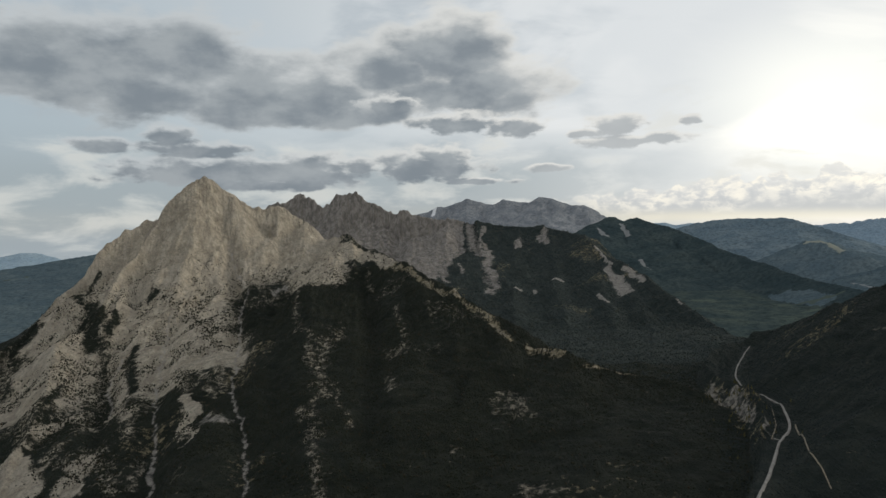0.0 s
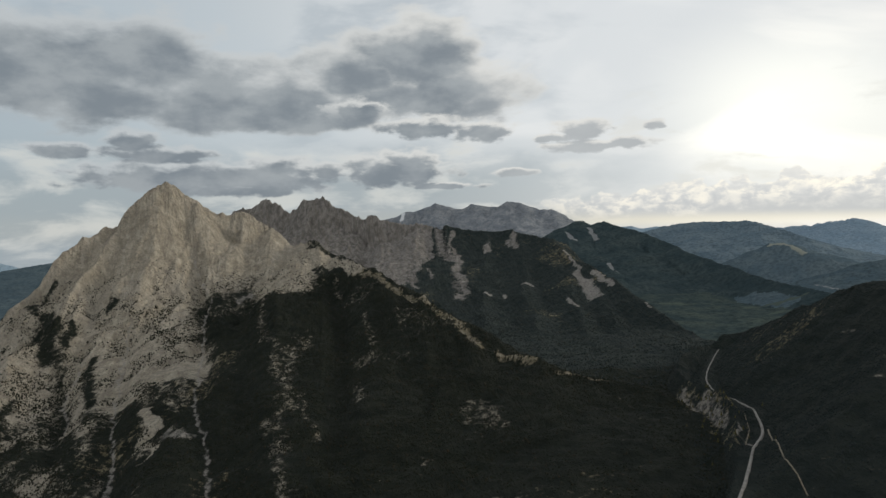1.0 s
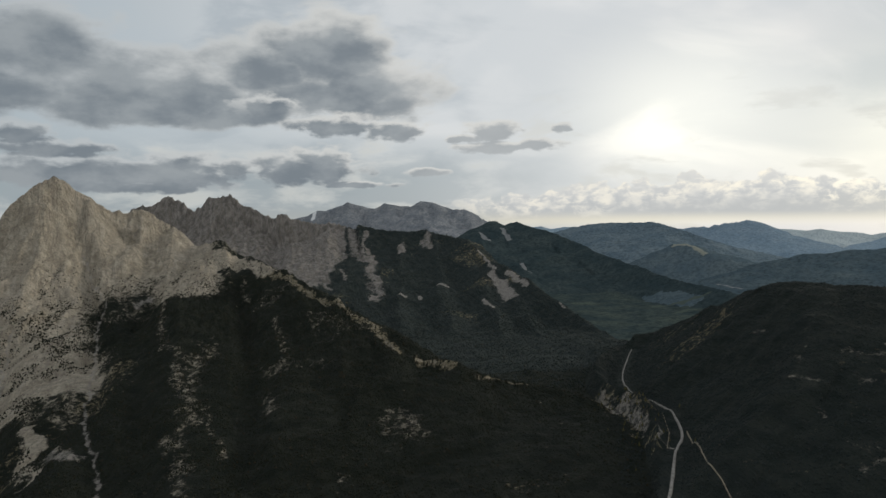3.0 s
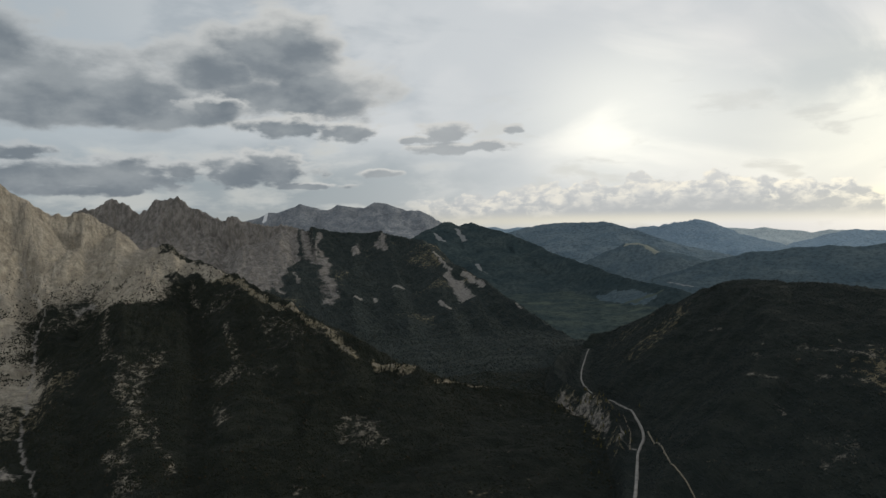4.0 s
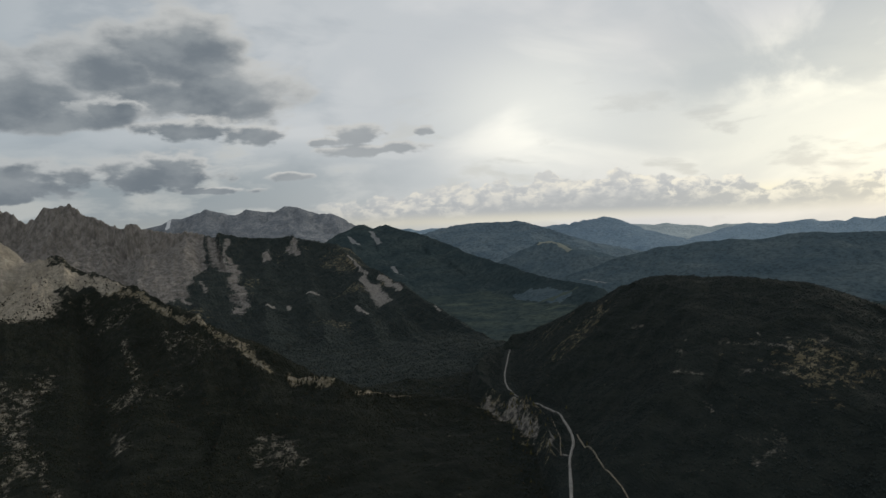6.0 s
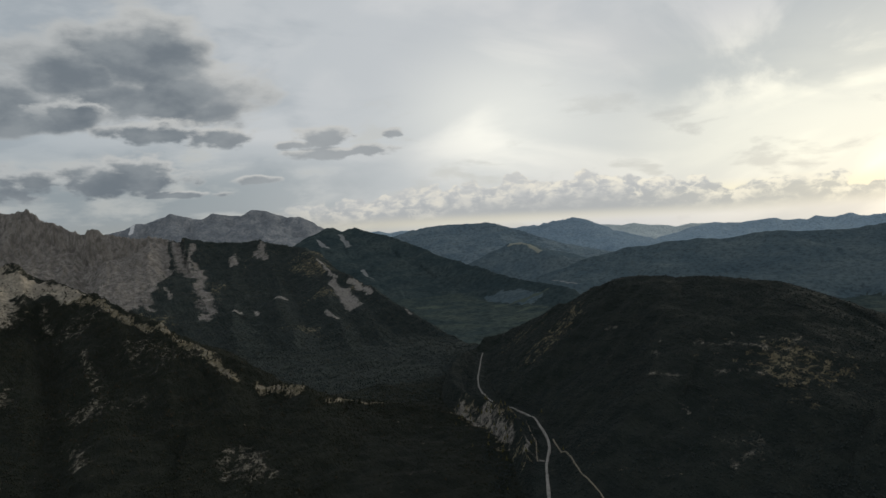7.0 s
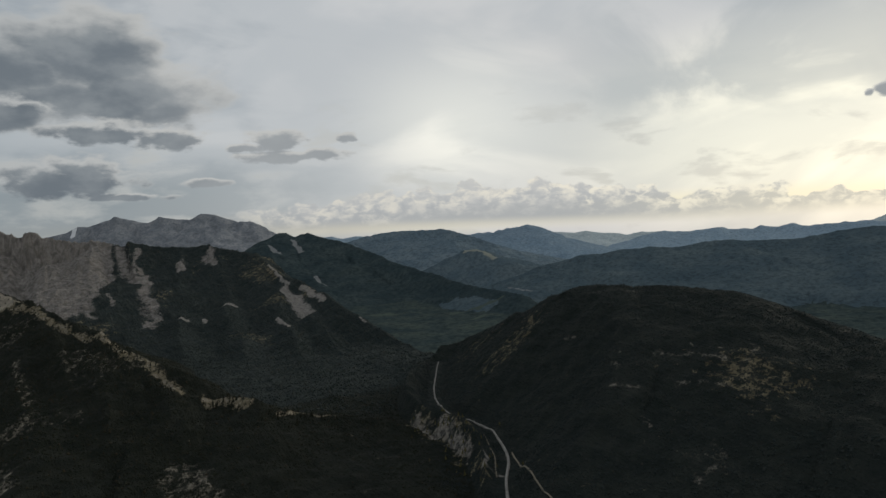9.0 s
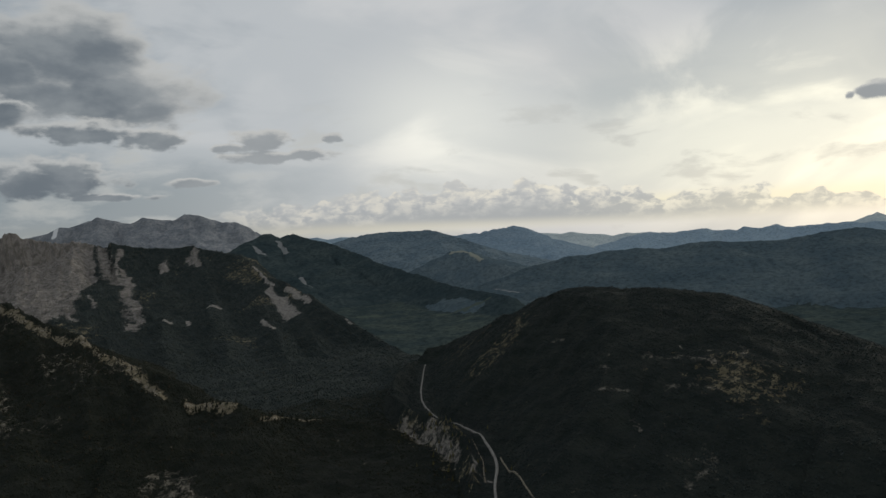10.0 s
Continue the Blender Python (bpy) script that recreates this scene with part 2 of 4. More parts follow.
# Crest lines, west to east, in metres.
PEAK_CREST = [(-552, 711, -44), (-546, 850, -2), (-539, 912, 24), (-535, 961, 53), (-517, 1005, 85), (-506, 1044, 125), (-488, 1082, 157), (-475, 1104, 168), (-452, 1126, 182), (-445, 1133, 199), (-434, 1146, 211), (-420, 1156, 224), (-407, 1166, 235), (-394, 1176, 239), (-377, 1185, 232), (-365, 1191, 223), (-349, 1200, 206), (-331, 1207, 198), (-309, 1215, 193), (-285, 1219, 189), (-261, 1221, 180), (-232, 1223, 164)]
SHOULDER = [(-232, 1223, 164), (-170, 1168, 138), (-115, 1094, 119), (-46, 959, 97), (7, 850, 74), (48, 738, 54), (73, 686, 43), (88, 654, 31), (110, 615, 29), (140, 614, 14), (176, 615, 7), (202, 586, 4), (220, 548, -4)]
RIB_WEST = [(-448, 1127, 184), (-457, 990, 101), (-449, 882, 41), (-464, 829, 20), (-396, 695, -17), (-367, 596, -44), (-338, 520, -63)]
RIB_MIDDLE = [(-408, 1160, 219), (-398, 1015, 98), (-360, 912, 35), (-311, 802, -5), (-239, 637, -49), (-195, 525, -69)]
RIB_EAST = [(-232, 1221, 162), (-202, 1030, 84), (-158, 815, 42), (-121, 659, 12), (-98, 551, -18), (-78, 443, -38)]
SPURS = [
    [(-46, 957, 95), (-38, 759, 46), (-27, 609, 19), (-19, 510, -7), (-13, 420, -31)],
    [(88, 652, 29), (71, 555, 5), (59, 476, -16), (49, 417, -31)],
    [(175, 613, 7), (150, 498, -8), (118, 382, -19)],
]
CLIFF_CREST = [(-648, 2112, 215), (-575, 2123, 222), (-537, 2127, 224), (-511, 2130, 241), (-483, 2133, 249), (-455, 2136, 250), (-423, 2138, 271), (-387, 2117, 244), (-355, 2098, 220), (-331, 2084, 227), (-308, 2070, 251), (-288, 2058, 248), (-269, 2046, 260), (-239, 2026, 260), (-211, 2018, 233), (-181, 2010, 220), (-152, 2001, 206), (-134, 1996, 198), (-100, 1985, 210), (-78, 1978, 192), (-35, 1963, 182), (9, 1946, 176), (53, 1945, 174)]
WOOD_CREST = [(53, 1945, 174), (88, 1934, 170), (136, 1911, 156), (177, 1890, 147), (232, 1862, 144), (272, 1840, 147), (289, 1811, 141), (327, 1747, 129), (353, 1703, 124), (358, 1581, 98), (363, 1455, 76), (368, 1347, 62), (372, 1240, 47), (375, 1156, 33), (378, 1071, 20), (378, 991, 6), (377, 920, -3), (376, 866, -8)]
WOOD_SPURS = [
    [(215, 1868, 144), (190, 1700, 92), (160, 1480, 52), (128, 1230, 24), (100, 1000, 6)],
    [(289, 1811, 141), (272, 1660, 98), (246, 1470, 58), (215, 1240, 28), (185, 1020, 6)],
    [(353, 1700, 122), (335, 1520, 80), (306, 1320, 46), (275, 1130, 18), (250, 980, 2)],
    [(366, 1400, 66), (345, 1250, 38), (322, 1080, 12), (300, 940, -2)],
]
MID_CREST = [(440, 2195, 92), (466, 2182, 117), (500, 2164, 156), (531, 2146, 174), (571, 2122, 160), (602, 2103, 167), (652, 2009, 142), (683, 1949, 124), (721, 1871, 96), (726, 1690, 68), (728, 1564, 51), (728, 1452, 39), (728, 1351, 30), (726, 1239, 24), (723, 1140, 20)]
HILL_CREST = [(396, 820, 2), (396, 751, 26), (390, 684, 53), (391, 635, 75), (394, 595, 88), (404, 561, 92), (412, 541, 92), (421, 518, 90), (438, 487, 88), (445, 455, 85), (447, 411, 74), (449, 372, 66), (442, 344, 63), (432, 299, 55)]
BALD_CREST = [(849, 1759, 61), (868, 1712, 79), (881, 1667, 96), (893, 1622, 97), (900, 1579, 89), (911, 1534, 74), (926, 1485, 55)]
BROAD_CREST = [(805, 2342, 121), (850, 2290, 147), (891, 2237, 156), (965, 2168, 159), (1050, 2089, 156), (1096, 2026, 138), (1125, 1971, 117), (1164, 1907, 80), (1213, 1834, 44)]
LONG_CREST = [(868, 1330, 55), (924, 1303, 71), (978, 1273, 78), (1040, 1234, 86), (1090, 1201, 87), (1146, 1158, 88), (1200, 1114, 96), (1243, 1079, 91), (1284, 1042, 89), (1318, 1014, 91), (1350, 985, 94), (1376, 965, 100), (1406, 936, 106), (1430, 916, 105), (1457, 889, 97), (1480, 800, 92), (1500, 700, 80)]
FAR_PEAKS = [(-249, 3600, 184), (-135, 3618, 227), (-69, 3613, 241), (-16, 3608, 261), (37, 3601, 264), (77, 3594, 279), (151, 3585, 309), (211, 3575, 285), (278, 3564, 273), (334, 3553, 302), (414, 3538, 279), (454, 3526, 280), (515, 3511, 307), (563, 3497, 292), (644, 3476, 265), (724, 3453, 253), (790, 3432, 219), (842, 3412, 188), (907, 3389, 145)]
LOW_HILLS = [(-1501, 2482, 9), (-1399, 2540, 61), (-1350, 2566, 73), (-1269, 2552, 84), (-1145, 2555, 100), (-1002, 2561, 97)]
FAR_LINES = [
    [(1393, 2603, 130), (1426, 2546, 134), (1476, 2478, 135), (1514, 2415, 148), (1528, 2366, 151), (1539, 2318, 159), (1553, 2268, 140), (1565, 2218, 122), (1584, 2163, 93), (1600, 2108, 74), (1610, 2040, 40)],
    [(1283, 4208, 155), (1364, 4182, 161), (1428, 4160, 143), (1510, 4130, 152), (1622, 4087, 141), (1713, 4049, 160), (1783, 4018, 142), (1877, 3974, 114)],
    [(2377, 3580, 95), (2453, 3516, 111), (2521, 3466, 110), (2614, 3395, 97), (2667, 3353, 106), (2742, 3289, 91), (2840, 3203, 73), (2911, 3136, 81), (3002, 3047, 74)],
    [(2325, 2724, 35), (2368, 2668, 54), (2408, 2612, 76), (2474, 2528, 92), (2553, 2426, 83), (2610, 2341, 98), (2631, 2296, 88), (2681, 2213, 83), (2700, 2167, 96), (2730, 2104, 87), (2753, 2050, 99), (2773, 1998, 82), (2822, 1900, 93), (2854, 1823, 95), (2883, 1747, 89), (2908, 1676, 91), (2980, 1400, 90)],
    [(-2809, 3516, 70), (-2623, 3657, 82), (-2480, 3755, 45), (-2415, 3797, 48), (-2313, 3860, 71), (-2243, 3901, 62), (-2183, 3935, 18), (-2135, 3961, -27)],
    [(3707, 2293, 78), (3727, 2259, 88), (3753, 2214, 100), (3768, 2187, 121), (3780, 2165, 102), (3813, 2105, 83)],
]


# Stream beds that cut into the slopes, and the road on the valley floor.
GULLIES = [
    [(-358, 1149), (-335, 1099), (-275, 942), (-248, 831), (-207, 718), (-172, 572), (-144, 499), (-126, 426)],
    [(-343, 868), (-317, 784), (-287, 686), (-256, 599), (-205, 474)],
    [(-401, 862), (-363, 744), (-307, 605)],
    [(-112, 984), (-88, 854), (-64, 639), (-52, 480)],
    [(-442, 1022), (-413, 923), (-401, 862)],
    [(-228, 960), (-172, 693), (-136, 560), (-105, 441)],
    [(-481, 916), (-411, 817), (-328, 681)],
]
ROAD = [(110, 262, 2), (150, 330, 4), (175, 368, 4), (193, 398, 4), (207, 422, 4), (220, 440, 4), (230, 454, 4), (239, 471, 4), (246, 491, 4), (252, 512, 3), (256, 534, 2), (259, 557, 1), (258, 579, 0), (264, 613, -1), (278, 650, -2), (296, 688, -3), (327, 744, -4), (352, 790, -5), (364, 810, -5)]


def land(x, y):
    """The height of the land and which part of it is on top there."""
    r = np.hypot(x, y)
    bend = 8 * step(r, 300, 700)
    wx = x + bend * fbm(x / 110, y / 110, 3, 40)
    wy = y + bend * fbm(x / 110, y / 110, 3, 50)
    tops = []
    # the valley floor sinks to the plain in the west and towards the eye
    base = -5 - 95 * step(-x, -120, 260) - 60 * step(-y, -430, -150) + 5 * fbm(x / 300, y / 300, 3, 1)
    tops.append(base)
    # the bare peak; ribs and spurs hang on the near side of the crest only
    peak = tent(wx, wy, PEAK_CREST, (1.05, 0.55, 110), (1.7, 0.95, 100), 22, 60, 3)
    behind = np.zeros(x.shape)
    by = (y > 420) & (y < 1500) & (x < 700)
    d, z, s, left = near_line(wx[by], wy[by], PEAK_CREST + SHOULDER[1:])
    behind[by] = 0.75 * d * step(left, -5, 25)
    behind[(y >= 1500) | (x >= 700)] = 900
    peak = np.maximum(peak, tent(wx, wy, RIB_WEST, (0.95, 0.8, 60), (0.66, 0.5, 60), 12, 45, 9) - behind)
    peak = np.maximum(peak, tent(wx, wy, RIB_MIDDLE, (0.7, 0.5, 60), (0.8, 0.5, 60), 14, 45, 11) - behind)
    peak = np.maximum(peak, tent(wx, wy, RIB_EAST, (0.36, 0.3, 60), (0.46, 0.42, 60), 7, 60, 17) - behind)
    shoulder = tent(wx, wy, SHOULDER, (0.27, 0.24, 60), (0.75, 0.5, 120), 6, 60, 21)
    for line in SPURS:
        shoulder = np.maximum(shoulder, tent(wx, wy, line, (0.2, 0.2, 60), (0.2, 0.2, 60), 5, 60, 25) - behind)
    road_off, road_z, valley = np.full(x.shape, 999.0), np.zeros(x.shape), np.where(x < 300, 300.0, -300.0)
    by = (r < 1100) & (x > -150)
    road_off[by], road_z[by], _, valley[by] = near_line(x[by], y[by], ROAD)
    shoulder = shoulder - 0.7 * np.maximum(-180 - x, 0)
    tops.append(np.maximum(peak, shoulder) - 0.8 * np.maximum(-valley - 8, 0))
    # the wall of cliffs behind it and its wooded end
    cliffs = tent(wx, wy, CLIFF_CREST, (2.3, 0.16, 66), (1.0, 0.6, 100), 40, 55, 31) - 1.2 * np.maximum(-330 - x, 0) * step(1950 - y, 0, 150) - 0.6 * np.maximum(-640 - x, 0)
    woods = tent(wx, wy, WOOD_CREST, (0.6, 0.13, 130), (0.7, 0.5, 100), 14, 90, 37)
    for line in WOOD_SPURS:
        woods = np.maximum(woods, tent(wx, wy, line, (0.34, 0.3, 60), (0.34, 0.3, 60), 6, 70, 39) - 3)
    woods = woods - np.maximum(-80 - x, 0) - 0.9 * np.maximum(x - 392, 0)
    tops.append(np.maximum(cliffs, woods))
    tops.append(tent(wx, wy, MID_CREST, (0.5, 0.2, 150), (1.1, 0.5, 120), 16, 90, 43))
    tops.append(tent(wx, wy, HILL_CREST, (0.16, 0.50, 230), (0.4, 0.35, 100), 4, 70, 47) - 1.5 * np.maximum(valley, 0) - 2 * np.maximum(y - 900, 0))
    tops.append(tent(wx, wy, BALD_CREST, (0.55, 0.5, 150), (0.3, 0.3, 150), 8, 120, 53))
    tops.append(tent(wx, wy, BROAD_CREST, (0.36, 0.3, 200), (0.4, 0.3, 150), 14, 140, 57))
    tops.append(tent(wx, wy, LONG_CREST, (0.3, 0.22, 250), (0.4, 0.3, 150), 14, 160, 61))
    tops.append(tent(wx, wy, FAR_PEAKS, (0.9, 0.3, 150), (0.6, 0.4, 150), 40, 130, 67))
    for k, line in enumerate(FAR_LINES):
        tops.append(tent(wx, wy, line, (0.4, 0.15, 250), (0.4, 0.3, 150), 16, 200, 71 + k))
    tops.append(tent(wx, wy, LOW_HILLS, (0.2, 0.1, 250), (0.2, 0.2, 150), 10, 200, 79))
    tops = np.array(tops)
    which = tops.argmax(0)
    which = np.where((which == 0) & ((x < -300) | ((x > 380) & (r > 930)) | (x > 620) | (y > 2300)), len(tops), which)
    h = tops.max(0)
    # gullies and the trench of the valley
    for line in GULLIES:
        box = np.array(line)
        by = (x > box[:, 0].min() - 70) & (x < box[:, 0].max() + 70) & (y > box[:, 1].min() - 70) & (y < box[:, 1].max() + 70)
        d = near_line(x[by], y[by], [(a, b, 0) for a, b in line])[0]
        h[by] = h[by] - 9 * np.exp(-((d / 13) ** 2)) - 12 * np.exp(-((d / 34) ** 2)) * step(h[by], 20, 90)
    d, z = road_off, road_z
    bank = z - 1 + 0.75 * np.maximum(d - 7, 0) + 3 * fbm(x / 25, y / 25, 2, 77) * step(d, 6, 30)
    h = np.where(d < 120, np.minimum(h, bank), h)
    h = np.where(d < 60, h + (z - 1 - h) * step(-d, -12, -5), h)
    spires = (which == 2) * (x < 100) * step(y, 1600, 1800)
    h = h + spires * (14 * (ridged(x / 30, y / 300, 3, 85) - 0.62) + 16 * (ridged(x / 75, y / 400, 2, 87) - 0.6) * step(-y, -1990, -1900) + 2 * fbm(x / 8, y / 60, 3, 86))
    crag = ((which == 1) | (which == 2)) * step(h, 0, 60)
    h = h + 2.4 * fbm(x / 42, y / 42, 3, 80) * step(r, 200, 600) + (0.8 + 1.3 * crag) * fbm(x / 9, y / 9, 3, 90) + crag * (which == 1) * (7 * (ridged(x / 30, y / 110, 3, 95) - 0.6) + 12 * (ridged(x / 62 + y / 400, y / 260, 2, 97) - 0.6) * step(245 - h, 0, 60))
    return h, which


# ---- materials ----


def new_material(name):
    m = bpy.data.materials.new(name)
    m.use_nodes = True
    n = Nodes(m.node_tree)
    return m, n, m.node_tree.nodes["Principled BSDF"]


def land_material():
    """Limestone, scree, dry turf and the dark floor of the woods, by the masks on the land's points."""
    m, n, shader = new_material("land")
    place = n.add("ShaderNodeNewGeometry").outputs["Position"]
    masks = n.add("ShaderNodeAttribute", attribute_name="cover")
    rgb = n.add("ShaderNodeSeparateColor")
    n.put(rgb.inputs[0], masks.outputs["Color"])
    rock, scree, turf = rgb.outputs

    def tilted(a, b, c):
        return n.xyz(n.vec("DOT_PRODUCT", place, a), n.vec("DOT_PRODUCT", place, b), n.vec("DOT_PRODUCT", place, c))

    fine = n.noise(place, 0.30, 6, 0.74)
    mid = n.noise(place, 0.07, 7, 0.62)
    wide = n.noise(place, 0.012, 4, 0.6)
    flutes = n.noise(tilted((0.09, 0, 0), (0, 0.09, 0), (0, 0, 0.016)), 1.0, 8, 0.70, 0.4)
    beds = n.noise(tilted((0.13, 0.03, 0.022), (-0.004, 0, 0.010), (0, 0.02, 0)), 1.0, 8, 0.70, 0.2)
    cracks = n.ramp(n.math("ABSOLUTE", n.math("SUBTRACT", n.noise(tilted((0.05, 0, 0.01), (0, 0.05, 0), (0, 0, 0.02)), 1.0, 5, 0.65, 0.8), 0.5)), 0.0, 0.03, 0.45, 0.0)
    stone = n.mix(n.ramp(flutes, 0.34, 0.66), (0.275, 0.247, 0.197), (0.465, 0.425, 0.345))
    streaks = n.noise(tilted((0.085, 0, 0.02), (0, 0.005, 0), (0, 0, 0.006)), 1.0, 6, 0.66, 0.3)
    stone = n.mix(n.ramp(streaks, 0.36, 0.50, 0.6, 0.0), stone, (0.235, 0.215, 0.185))
    stone = n.mix(n.ramp(streaks, 0.55, 0.68, 0.0, 0.55), stone, (0.46, 0.425, 0.365))
    stone = n.mix(n.ramp(wide, 0.42, 0.66, 0.0, 0.6), stone, (0.385, 0.355, 0.30))
    stone = n.mix(n.ramp(mid, 0.56, 0.70, 0.0, 0.45), stone, (0.40, 0.34, 0.255))
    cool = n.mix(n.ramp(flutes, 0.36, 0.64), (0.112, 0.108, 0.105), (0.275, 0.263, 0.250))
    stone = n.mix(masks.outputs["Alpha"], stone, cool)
    stone = n.mix(n.ramp(beds, 0.36, 0.56, 0.32, 0.0), stone, (0.20, 0.18, 0.15))
    stone = n.mix(cracks, stone, (0.13, 0.12, 0.105))
    stone = n.mix(n.ramp(fine, 0.34, 0.52, 0.55, 0.0), stone, (0.15, 0.135, 0.11))
    rubble = n.mix(n.ramp(fine, 0.3, 0.7), (0.23, 0.217, 0.20), (0.37, 0.35, 0.325))
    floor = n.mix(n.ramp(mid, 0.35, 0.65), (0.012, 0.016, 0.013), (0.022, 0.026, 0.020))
    # floor of the farther slopes: haze painted in as a cooler, paler tone
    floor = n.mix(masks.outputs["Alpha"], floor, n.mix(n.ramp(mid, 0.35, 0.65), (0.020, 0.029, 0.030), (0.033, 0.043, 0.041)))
    grass = n.mix(n.ramp(mid, 0.35, 0.65), (0.115, 0.10, 0.062), (0.21, 0.185, 0.125))
    speck = n.math("MULTIPLY", n.math("SUBTRACT", n.noise(place, 0.16, 7, 0.76), 0.5), 2.8)
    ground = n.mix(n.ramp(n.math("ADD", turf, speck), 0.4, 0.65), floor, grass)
    colour = n.mix(n.ramp(n.math("ADD", n.math("MULTIPLY", rock, 1.25), n.math("MULTIPLY", speck, 0.85)), 0.32, 0.86), ground, stone)
    colour = n.mix(n.ramp(n.math("ADD", scree, n.math("MULTIPLY", speck, 0.9)), 0.40, 0.95, 0.0, 0.8), colour, rubble)
    n.put(shader.inputs["Base Color"], colour)
    shader.inputs["Roughness"].default_value = 0.95
    shader.inputs["Specular IOR Level"].default_value = 0.1
    bump = n.add("ShaderNodeBump")
    bump.inputs["Strength"].default_value, bump.inputs["Distance"].default_value = 1.0, 7.0
    n.put(bump.inputs["Height"], n.math("ADD", n.math("ADD", n.math("MULTIPLY", flutes, 1.1), n.math("MULTIPLY", streaks, 1.6)), n.math("ADD", n.math("MULTIPLY", beds, 0.7), n.math("MULTIPLY", fine, 0.4))))
    n.put(shader.inputs["Normal"], bump.outputs[0])
    return m


def hazed_material(name, dark, pale, meadow=(0.064, 0.082, 0.072), scale=0.012, bare=(0.20, 0.21, 0.215)):
    """Woods too far off to tell trees apart, with clearings by the land's mask. The colours hold the haze."""
    m, n, shader = new_material(name)
    place = n.add("ShaderNodeNewGeometry").outputs["Position"]
    masks = n.add("ShaderNodeAttribute", attribute_name="cover")
    rgb = n.add("ShaderNodeSeparateColor")
    n.put(rgb.inputs[0], masks.outputs["Color"])
    speck = n.math("MULTIPLY", n.math("SUBTRACT", n.noise(place, 0.06, 7, 0.7), 0.5), 1.2)
    c = n.mix(n.ramp(n.noise(place, scale, 8, 0.7), 0.35, 0.68), dark, pale)
    c = n.mix(n.ramp(n.noise(place, 0.11, 6, 0.75), 0.38, 0.56, 0.6, 0.0), c, (dark[0] * 0.5, dark[1] * 0.5, dark[2] * 0.5))
    c = n.mix(n.ramp(n.math("ADD", rgb.outputs[2], speck), 0.4, 0.8, 0.0, 0.9), c, meadow)
    c = n.mix(n.ramp(n.math("ADD", rgb.outputs[1], speck), 0.4, 0.7, 0.0, 0.8), c, bare)
    n.put(shader.inputs["Base Color"], c)
    shader.inputs["Roughness"].default_value = 1.0
    shader.inputs["Specular IOR Level"].default_value = 0.0
    bump = n.add("ShaderNodeBump")
    bump.inputs["Strength"].default_value, bump.inputs["Distance"].default_value = 0.9, 9.0
    n.put(bump.inputs["Height"], n.noise(place, 0.03, 7, 0.65))
    n.put(shader.inputs["Normal"], bump.outputs[0])
    return m


LAND = land_material()
# The air holds no haze: its blue and paleness are painted into these colours.
MID_HAZED_WOODS = hazed_material("mid_hazed_woods", (0.030, 0.046, 0.052), (0.052, 0.070, 0.072))
LONG_HAZED_WOODS = hazed_material("long_hazed_woods", (0.058, 0.086, 0.104), (0.092, 0.122, 0.134))
BROAD_HAZED_WOODS = hazed_material("broad_hazed_woods", (0.090, 0.130, 0.162), (0.140, 0.182, 0.208), (0.22, 0.235, 0.20))
BALD_HAZED_WOODS = hazed_material("bald_hazed_woods", (0.070, 0.102, 0.124), (0.105, 0.138, 0.154), (0.22, 0.235, 0.20))
HAZED_PLAIN = hazed_material("plain", (0.034, 0.050, 0.054), (0.062, 0.080, 0.072))
NEAR_HAZE_BLUE = hazed_material("near_haze_blue", (0.155, 0.222, 0.285), (0.195, 0.262, 0.320))
FAR_HAZE_BLUE = hazed_material("far_haze_blue", (0.205, 0.285, 0.355), (0.25, 0.33, 0.39))
PALE_HAZE_BLUE = hazed_material("pale_haze_blue", (0.36, 0.43, 0.46), (0.42, 0.48, 0.50))
FAR_HAZED_ROCK = hazed_material("far_hazed_rock", (0.135, 0.153, 0.176), (0.24, 0.258, 0.276), (0.18, 0.20, 0.18), 0.02, (0.62, 0.65, 0.68))

